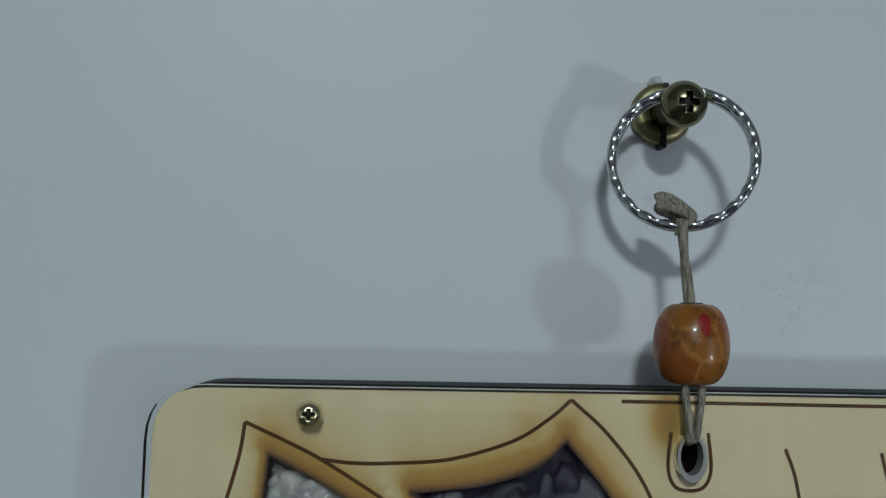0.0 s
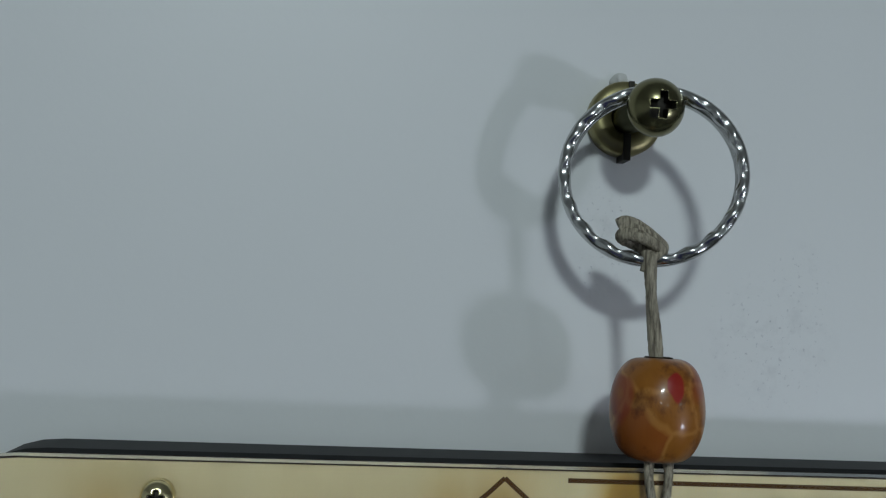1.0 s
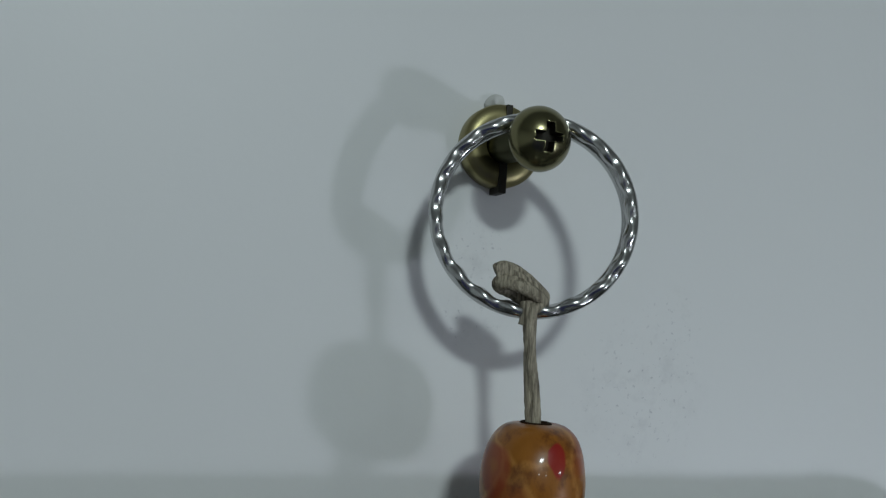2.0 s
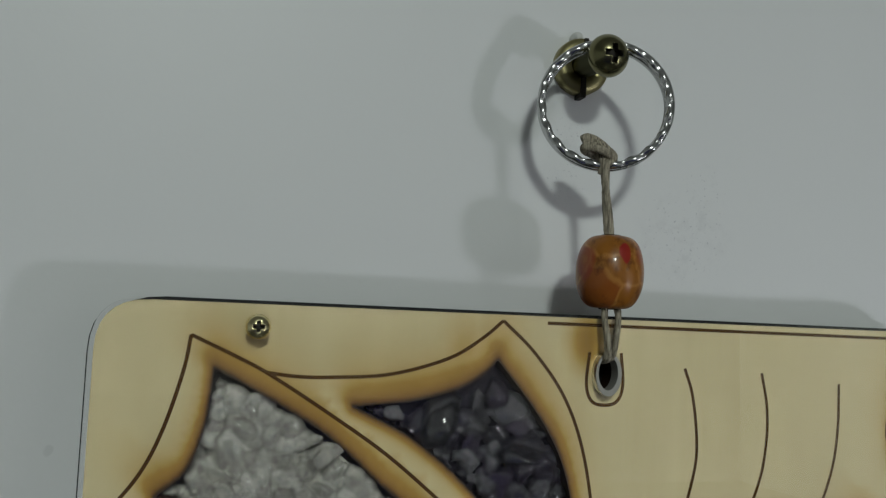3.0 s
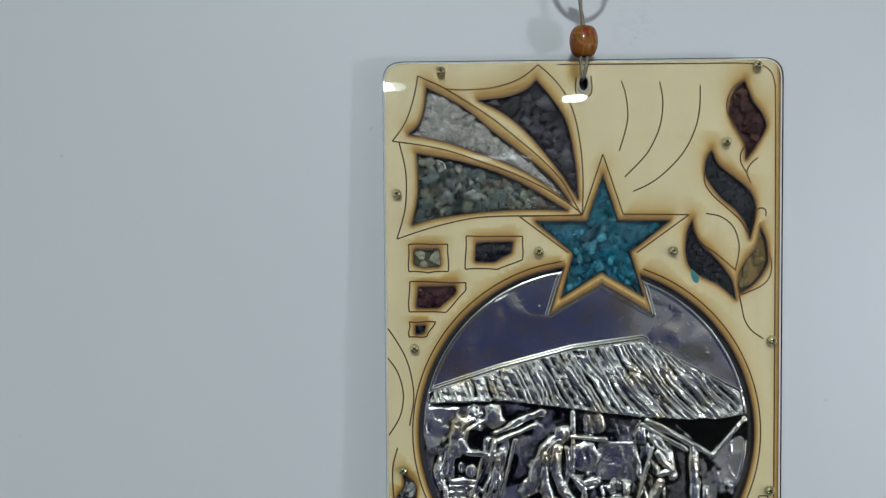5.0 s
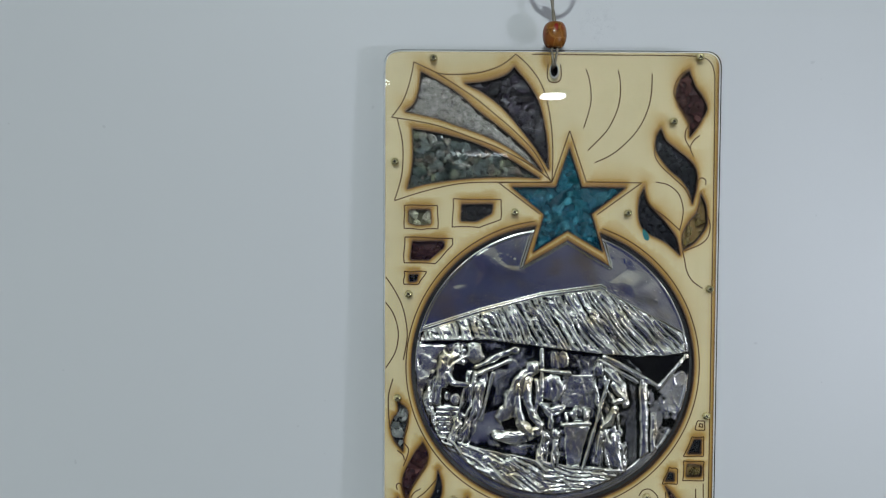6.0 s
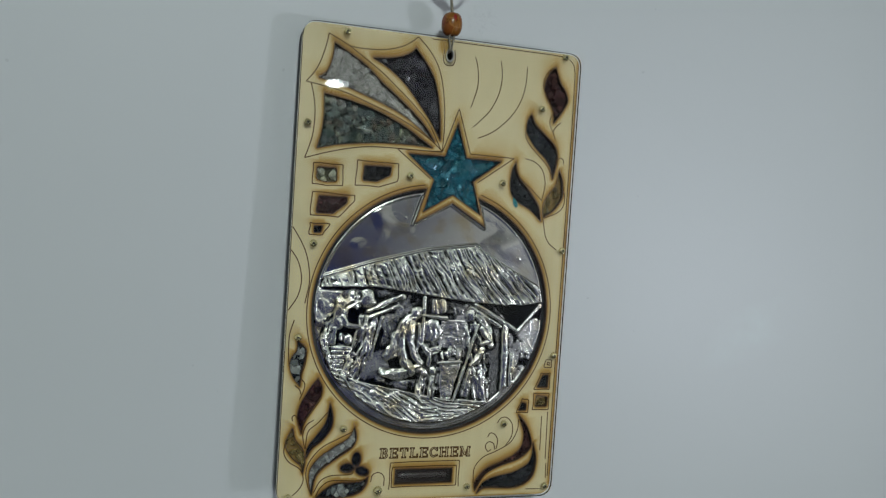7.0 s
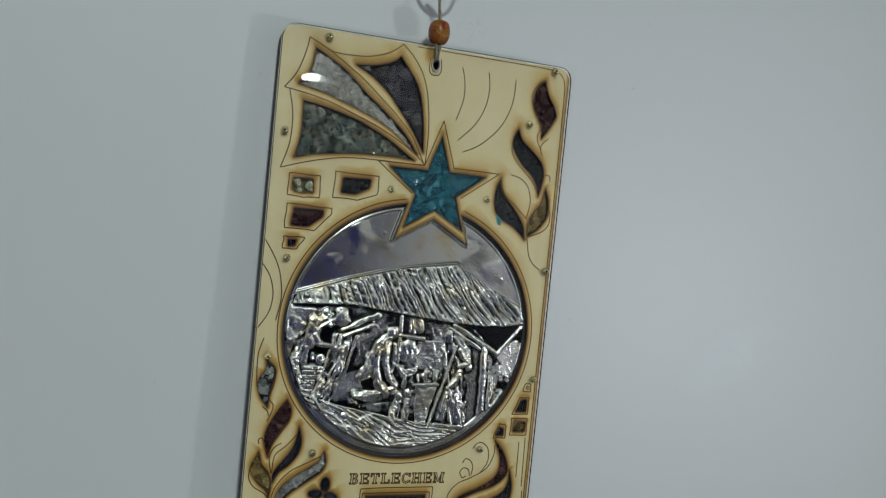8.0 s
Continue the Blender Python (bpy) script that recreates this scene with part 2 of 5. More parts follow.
def bead_wood():
    m, t, b = material("varnished orange-brown bead wood")
    co = t.nodes.new("ShaderNodeTexCoord")
    grain = noise_at(t, 420, 4, 0.6, (1, 1, 0.25))
    col = mixed(t, grain, (0.20, 0.066, 0.007), (0.42, 0.160, 0.020))
    wob = node(t, "ShaderNodeTexNoise", Scale=260.0, Detail=2.0)
    t.links.new(co.outputs["Object"], wob.inputs["Vector"])
    bent = node(t, "ShaderNodeVectorMath")
    bent.operation = "MULTIPLY_ADD"
    t.links.new(wob.outputs["Color"], bent.inputs[0])
    bent.inputs[1].default_value = (0.0030, 0.0030, 0.0030)
    t.links.new(co.outputs["Object"], bent.inputs[2])
    cell = node(t, "ShaderNodeTexVoronoi", Scale=150.0)
    t.links.new(bent.outputs[0], cell.inputs["Vector"])
    tone = t.nodes.new("ShaderNodeSeparateColor")
    t.links.new(cell.outputs["Color"], tone.inputs[0])
    col = mixed(t, ramp(t, tone.outputs[0], [(0.58, (0, 0, 0)), (0.62, (0.42, 0.42, 0.42))]), col, (0.25, 0.036, 0.010))
    rim = node(t, "ShaderNodeTexVoronoi", Scale=150.0)
    rim.feature = "DISTANCE_TO_EDGE"
    t.links.new(bent.outputs[0], rim.inputs["Vector"])
    pale = ramp(t, rim.outputs["Distance"], [(0.015, (1, 1, 1)), (0.06, (0, 0, 0))])
    col = mixed(t, math_node(t, "MULTIPLY", pale, 0.75), col, (0.46, 0.20, 0.045))
    blot = ramp(t, noise_at(t, 430, 4, 0.62, (1, 1, 0.7), (0.02, 0.05, 0.01)), [(0.50, (0, 0, 0)), (0.64, (1, 1, 1))])
    col = mixed(t, math_node(t, "MULTIPLY", blot, 0.7), col, (0.10, 0.024, 0.005))
    vein = node(t, "ShaderNodeTexWave", Scale=52.0, Distortion=11.0, Detail=2.0)
    vein.bands_direction = "DIAGONAL"
    t.links.new(co.outputs["Object"], vein.inputs["Vector"])
    red_vein = ramp(t, vein.outputs["Fac"], [(0.86, (0, 0, 0)), (0.97, (1, 1, 1))])
    col = mixed(t, math_node(t, "MULTIPLY", red_vein, 0.65), col, (0.25, 0.030, 0.012))
    d = node(t, "ShaderNodeVectorMath")
    d.operation = "DISTANCE"
    mp = t.nodes.new("ShaderNodeMapping")
    mp.inputs["Scale"].default_value = (1, 1, 0.55)
    t.links.new(bent.outputs[0], mp.inputs[0])
    t.links.new(mp.outputs[0], d.inputs[0])
    d.inputs[1].default_value = (0.0017, -0.0030, 0.0025)
    red = ramp(t, math_node(t, "MULTIPLY", d.outputs["Value"], 360.0), [(0.40, (1, 1, 1)), (0.48, (0, 0, 0))])
    col = mixed(t, math_node(t, "MULTIPLY", red, 0.92), col, (0.30, 0.014, 0.012))
    t.links.new(col, b.inputs["Base Color"])
    b.inputs["Specular IOR Level"].default_value = 0.3
    b.inputs["Roughness"].default_value = 0.35
    b.inputs["Coat Weight"].default_value = 0.32
    b.inputs["Coat Roughness"].default_value = 0.08
    bump(t, b, noise_at(t, 180, 3), 0.25, 0.0005)
    return m


def hemp():
    """Waxed hemp: pale and dark fibres running along the cord."""
    m, t, b = material("waxed hemp cord")
    fibre = noise_at(t, 3200, 4, 0.6, (1, 1, 0.10))
    lump = noise_at(t, 500, 3)
    col = mixed(t, ramp(t, fibre, [(0.36, (0, 0, 0)), (0.62, (1, 1, 1))]), (0.10, 0.082, 0.058), (0.50, 0.445, 0.34))
    t.links.new(mixed(t, math_node(t, "MULTIPLY", lump, 0.5), col, (0.16, 0.135, 0.095)), b.inputs["Base Color"])
    b.inputs["Roughness"].default_value = 0.7
    bump(t, b, fibre, 0.6, 0.0003)
    return m


def reflection_navy():
    """Navy with broad beige blots, made up for the medallion to mirror."""
    m, t, b = material("navy reflection panel")
    cloth = mixed(t, noise_at(t, 60, 3), (0.018, 0.028, 0.17), (0.045, 0.055, 0.26))
    beige_blots = ramp(t, noise_at(t, 11, 3, 0.55, (1, 1, 1.6), (0.4, 0, 0.15)), [(0.53, (0, 0, 0)), (0.68, (1, 1, 1))])
    t.links.new(mixed(t, math_node(t, "MULTIPLY", beige_blots, 0.8), cloth, (0.34, 0.25, 0.25)), b.inputs["Base Color"])
    b.inputs["Roughness"].default_value = 0.85
    bump(t, b, noise_at(t, 900, 2), 0.2, 0.0003)
    return m


PAINT = wall_paint()
BIRCH = birch()
CHAR = plain("charred plywood edge", (0.030, 0.016, 0.009), 0.8, spread=0.4, shine=0.1)
BLACK = plain("black painted backing board", (0.016, 0.017, 0.018), 0.6, shine=0.25)
LINE = plain("burnt engraved groove", (0.046, 0.021, 0.006), 0.85, spread=0.35, shine=0.05)
ACRYLIC = clear("clear acrylic sheet", ior=1.32, bow=0.52)
SILVER = silver()
BRASS = plain("antique brass", (0.23, 0.215, 0.115), 0.24, 1.0, 900, spread=0.3)
DARK_BRASS = plain("dull dark brass", (0.09, 0.088, 0.050), 0.32, 1.0, 900, spread=0.3)
GOLD = plain("bright brass", (0.78, 0.69, 0.40), 0.22, 1.0, 900, spread=0.2)
SOCKET = plain("dark drive recess", (0.03, 0.027, 0.02), 0.5, 0.6)
CHROME = plain("chromed steel wire", (0.56, 0.56, 0.555), 0.23, 1.0, 900, 0.00001, 0.1)
CORD = hemp()
PLUG = plain("olive brass expansion sleeve", (0.31, 0.275, 0.135), 0.38, 0.85, 700, spread=0.25)
PLASTER = plain("crumbled filler", (0.62, 0.62, 0.60), 0.6)
BEAD = bead_wood()
# Unseen wall: pale and lilac patches are added to cloud the medallion's reflection.
DUSK, dusk_tree, dusk_body = material("patchy grey wall for reflections")
dusk_patch = ramp(dusk_tree, noise_at(dusk_tree, 0.8, 3, 0.55), [(0.40, (0.17, 0.16, 0.25)), (0.60, (0.62, 0.57, 0.575))])
dusk_tree.links.new(mixed(dusk_tree, math_node(dusk_tree, "MULTIPLY", noise_at(dusk_tree, 40, 3), 0.2), dusk_patch, (0.3, 0.3, 0.3)), dusk_body.inputs["Base Color"])
dusk_body.inputs["Roughness"].default_value = 0.6
CEIL = plain("white ceiling board", (0.78, 0.78, 0.77), 0.7, 0, 30, 0.001, 0.03)
FLOOR = plain("dark grey floor covering", (0.045, 0.045, 0.045), 0.6, 0, 30, 0.001, 0.15)
NAVY = reflection_navy()
ALU = plain("white lamp housing", (0.7, 0.7, 0.7), 0.4, 0.0)


# ---- building helpers ----
def link_mesh(name, mesh, mats, parent=None, label=""):
    for m in mats if isinstance(mats, (list, tuple)) else [mats]:
        mesh.materials.append(m)
    ob = new(name, mesh)
    if parent:
        ob.parent = parent
    if label:
        ob["label"] = label
    return ob


def part(name, bm, mats, parent, label="", smooth=False, origin=None):
    """Links a bmesh, given in the plaque's own upright frame, as one mesh under a thing whose base is at origin."""
    mesh = bpy.data.meshes.new(name)
    if origin is not None:
        bmesh.ops.translate(bm, verts=bm.verts, vec=-Vector(origin))
    bm.normal_update()
    bm.to_mesh(mesh)
    bm.free()
    if smooth:
        mesh.polygons.foreach_set("use_smooth", [True] * len(mesh.polygons))
    return link_mesh(name, mesh, mats, parent, label)


def thing(name, origin, label, category, group=""):
    root = new(name)
    root.empty_display_size = 0.01
    root.matrix_world = LEAN @ Matrix.Translation(origin)
    return tagged(root, label, category, group)


def box(bm, lo, hi, bevel=0.0):
    lo, hi = Vector(lo), Vector(hi)
    made = bmesh.ops.create_cube(bm, size=1.0, matrix=Matrix.Translation((lo + hi) / 2) @ Matrix.Diagonal((*(hi - lo), 1)))
    if bevel:
        edges = list({e for v in made["verts"] for e in v.link_edges})
        bmesh.ops.bevel(bm, geom=edges, offset=bevel, segments=2, affect="EDGES", profile=0.7)


def smooth_run(points, steps=6):
    """A Catmull-Rom run through the points, ends included."""
    p = [np.array(q, float) for q in points]
    if len(p) == 2:
        return p
    p = [2 * p[0] - p[1], *p, 2 * p[-1] - p[-2]]
    out = []
    for a, b, c, d in zip(p, p[1:], p[2:], p[3:]):
        for s in np.arange(steps) / steps:
            out.append(0.5 * (2 * b + (c - a) * s + (2 * a - 5 * b + 4 * c - d) * s * s + (3 * b - a - 3 * c + d) * s ** 3))
    return out + [p[-2]]


def outline(*runs):
    """A closed outline from smooth runs that meet at corners."""
    out = []
    for run in runs:
        out += smooth_run(run)[:-1]
    return np.array(out)


def rounded(points, r):
    """A closed polygon with rounded corners."""
    out, n = [], len(points)
    for k in range(n):
        a, b, c = (np.array(points[j % n], float) for j in (k - 1, k, k + 1))
        u, w = (a - b) / np.linalg.norm(a - b), (c - b) / np.linalg.norm(c - b)
        for s in np.linspace(0, 1, 8):
            out.append((1 - s) ** 2 * (b + u * r) + 2 * s * (1 - s) * b + s * s * (b + w * r))
    return np.array(out)


def ellipse(cx, cy, rx, ry, turn=0.0, n=28):
    a = np.linspace(0, 2 * np.pi, n, endpoint=False)
    x, y = rx * np.cos(a), ry * np.sin(a)
    c, s = np.cos(radians(turn)), np.sin(radians(turn))
    return np.stack([cx + c * x - s * y, cy + s * x + c * y], 1)


def at_mm(u, v, depth=0.0):
    """Plaque millimetres to metres: u across from its middle, v up, depth from its wooden face towards the wall."""
    return Vector((u / 1000, depth / 1000, 1.5 + v / 1000))


def tube(bm, centre, radius, sides=8, closed=False, section=None):
    """A tube along 3D points (metres). radius: a number, or one for each point; section(k): angles and radii of a ring."""
    n = len(centre)
    rings, up = [], Vector((0.13, 0.9, 0.21)).normalized()
    for k in range(n):
        p = Vector(centre[k])
        nxt, prv = (centre[(k + 1) % n], centre[k - 1]) if closed else (centre[min(k + 1, n - 1)], centre[max(k - 1, 0)])
        along = (Vector(nxt) - Vector(prv)).normalized()
        side = along.cross(up).normalized()
        over = side.cross(along)
        ring = []
        for j in range(sides):
            a, r = 2 * math.pi * j / sides, radius if isinstance(radius, (int, float)) else radius[k]
            if section:
                a, r = section(k, j)
            ring.append(bm.verts.new(p + side * (r * math.cos(a)) + over * (r * math.sin(a))))
        rings.append(ring)
    last = n if closed else n - 1
    for k in range(last):
        a, b = rings[k], rings[(k + 1) % n]
        for j in range(sides):
            bm.faces.new((a[j], a[(j + 1) % sides], b[(j + 1) % sides], b[j]))
    if not closed:
        bm.faces.new(rings[0][::-1])
        bm.faces.new(rings[-1])


def lathe(bm, profile, m, sides=32, dent=None):
    """Turns (radius, height) pairs round z, then places them by m. dent(x, y): how deep the surface sinks there."""
    rings = []
    for r, h in profile:
        ring = []
        for j in range(sides):
            a = 2 * math.pi * j / sides
            x, y = r * math.cos(a), r * math.sin(a)
            ring.append(bm.verts.new(m @ Vector((x, y, h - (dent(x, y) if dent else 0)))))
        rings.append(ring)
    for a, b in zip(rings, rings[1:]):
        for j in range(sides):
            bm.faces.new((a[j], a[(j + 1) % sides], b[(j + 1) % sides], b[j]))
    bm.faces.new(rings[0][::-1])
    bm.faces.new(rings[-1])


def slab(name, loops, front, back, mats, parent, origin, label=""):
    """A plate of the first loop's outline with the other loops cut through it; its cut sides take the second material."""
    data = bpy.data.curves.new(name, "CURVE")
    data.dimensions, data.fill_mode, data.extrude = "2D", "BOTH", (back - front) / 2000
    for loop in loops:
        s = data.splines.new("POLY")
        s.points.add(len(loop) - 1)
        for p, (u, v) in zip(s.points, loop):
            p.co = (u / 1000, v / 1000, 0, 1)
        s.use_cyclic_u = True
    tmp = new(name, data)
    bpy.context.view_layer.update()
    mesh = bpy.data.meshes.new_from_object(tmp.evaluated_get(bpy.context.evaluated_depsgraph_get()))
    bpy.data.objects.remove(tmp)
    bpy.data.curves.remove(data)
    mesh.transform(Matrix.Translation(Vector((0, (front + back) / 2000, 1.5)) - Vector(origin)) @ Matrix.Rotation(radians(90), 4, "X"))
    mesh.name = name
    mesh.materials.clear()
    ob = link_mesh(name, mesh, mats, parent, label)
    if len(mesh.materials) > 1:
        for f in mesh.polygons:
            f.material_index = 0 if abs(f.normal.y) > 0.5 else 1
    return ob


# ---- the room ----
def wall(name, lo, hi, mat):
    bm = bmesh.new()
    box(bm, lo, hi)
    mesh = bpy.data.meshes.new(name)
    bm.to_mesh(mesh)
    bm.free()
    return tagged(link_mesh(name, mesh, mat), kind="structure")


WALL = 0.012
tagged(wall("wall_north", (-3.2, WALL, 0), (6.6, WALL + 0.15, CEILING), PAINT), "matt off-white painted wall with faint rubbed dirt", "wall")
tagged(wall("wall_south", (-3.2, -9.65, 0), (6.6, -9.5, CEILING), DUSK), "unseen far wall, patchy grey to vary the medallion's reflections", "wall")
tagged(wall("wall_west", (-3.35, -9.65, 0), (-3.2, WALL + 0.15, CEILING), PAINT), "plain white painted wall", "wall")
tagged(wall("wall_east", (6.6, -9.65, 0), (6.75, WALL + 0.15, CEILING), PAINT), "plain white painted wall", "wall")
tagged(wall("floor", (-3.35, -9.65, -0.1), (6.75, WALL + 0.15, 0), FLOOR), "dark grey smooth floor", "floor")
tagged(wall("ceiling", (-3.35, -9.65, CEILING), (6.75, WALL + 0.15, CEILING + 0.1), CEIL), "white ceiling with square lamp panels", "ceiling")

for px, py, watts, wide in PANELS:
    lamp = new("ceiling_light")
    lamp.location = (px, py, CEILING)
    tagged(lamp, "white rectangular ceiling lamp panel, switched on", "lamp", "ceiling lamps")
    bm = bmesh.new()
    box(bm, (-wide / 2 - 0.03, -0.32, -0.05), (wide / 2 + 0.03, 0.32, 0), 0.006)
    part("housing", bm, ALU, lamp)

strip = new("wall_light")
strip.location = (0.2, -9.5, 2.61)
tagged(strip, "slim white tube lamp on the far wall", "lamp")
bm = bmesh.new()
box(bm, (-0.48, 0, -0.035), (0.48, 0.07, 0.035), 0.006)
part("housing", bm, ALU, strip)

# Added unseen panel that gives the medallion's sky its blue and beige reflection.
screen = new("reflection_panel")
screen.location = (-0.10, -0.80, 0)
tagged(screen, "unseen navy panel on a stand, added to be mirrored in the medallion", "screen")
bm = bmesh.new()
box(bm, (-0.32, -0.02, 1.00), (0.27, 0.02, 1.565), 0.008)
part("panel", bm, NAVY, screen, "added navy panel with beige blots")
bm = bmesh.new()
tube(bm, [(0, 0.0, 0.02), (0, 0.0, 0.5), (0, 0.0, 1.04)], 0.014, 16)
part("pole", bm, ALU, screen)
bm = bmesh.new()
lathe(bm, [(0.16, 0), (0.16, 0.012), (0.14, 0.02), (0.02, 0.028)], Matrix(), 40)
part("base_plate", bm, ALU, screen)

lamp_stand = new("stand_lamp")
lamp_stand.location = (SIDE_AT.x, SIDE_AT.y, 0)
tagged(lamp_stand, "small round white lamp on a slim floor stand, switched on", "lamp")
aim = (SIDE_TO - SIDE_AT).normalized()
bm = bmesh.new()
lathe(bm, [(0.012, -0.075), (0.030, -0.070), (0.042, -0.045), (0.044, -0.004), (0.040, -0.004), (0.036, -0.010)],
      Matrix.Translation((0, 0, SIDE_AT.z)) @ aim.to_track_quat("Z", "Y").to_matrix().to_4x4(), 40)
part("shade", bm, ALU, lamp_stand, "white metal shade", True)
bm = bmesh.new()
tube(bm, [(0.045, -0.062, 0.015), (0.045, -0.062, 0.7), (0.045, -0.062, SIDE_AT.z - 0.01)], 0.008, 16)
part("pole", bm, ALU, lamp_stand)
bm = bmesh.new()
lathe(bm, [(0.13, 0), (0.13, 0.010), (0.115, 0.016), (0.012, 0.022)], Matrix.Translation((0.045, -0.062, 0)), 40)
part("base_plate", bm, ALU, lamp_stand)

# ---- the plaque ----
ORIGIN = at_mm(-0.3, -92.8, 4)
plaque = thing("wall_plaque", ORIGIN, "birch plaque under clear acrylic with stone chips and silver medallion", "plaque")
LEFT, RIGHT, FOOT, HEAD = -70.3, 70.2, -93.5, 132.2
edge = rounded([(LEFT - 0.35, FOOT - 0.45), (RIGHT + 0.2, FOOT - 0.45), (RIGHT + 0.2, HEAD + 0.2), (LEFT - 0.35, HEAD + 0.2)], 7.2)

MEDAL, MEDAL_R = np.array([1.2, -0.6]), 60.0
STAR_OUT = [(7.4, 99.2), (14.6, 77.8), (37.9, 77.5), (19.3, 64.0), (25.2, 41.9), (7.0, 52.9), (-11.7, 41.9), (-4.8, 64.1), (-22.3, 77.3), (0.2, 77.7)]
STAR_CUT = [(7.4, 91.7), (12.8, 75.5), (30.9, 75.2), (16.9, 64.3), (21.8, 48.5), (6.9, 57.3), (-7.4, 48.2), (-3.0, 64.0), (-16.4, 75.3), (1.8, 75.4)]


def medal_loop(r, grow=0.0):
    """The round opening, with the star's two lower points reaching into it."""
    a0, a1 = math.atan2(57.6, 19.8), math.atan2(58.6, -7.6)
    turns = np.linspace(a0, a1 - 2 * math.pi, 150)
    ring = np.stack([MEDAL[0] + r * np.cos(turns), MEDAL[1] + r * np.sin(turns)], 1)
    return np.vstack([ring, [(-11.7 - grow, 41.9 - grow), (7.0, 52.9 - 1.3 * grow), (25.2 + grow, 41.9 - grow)]])


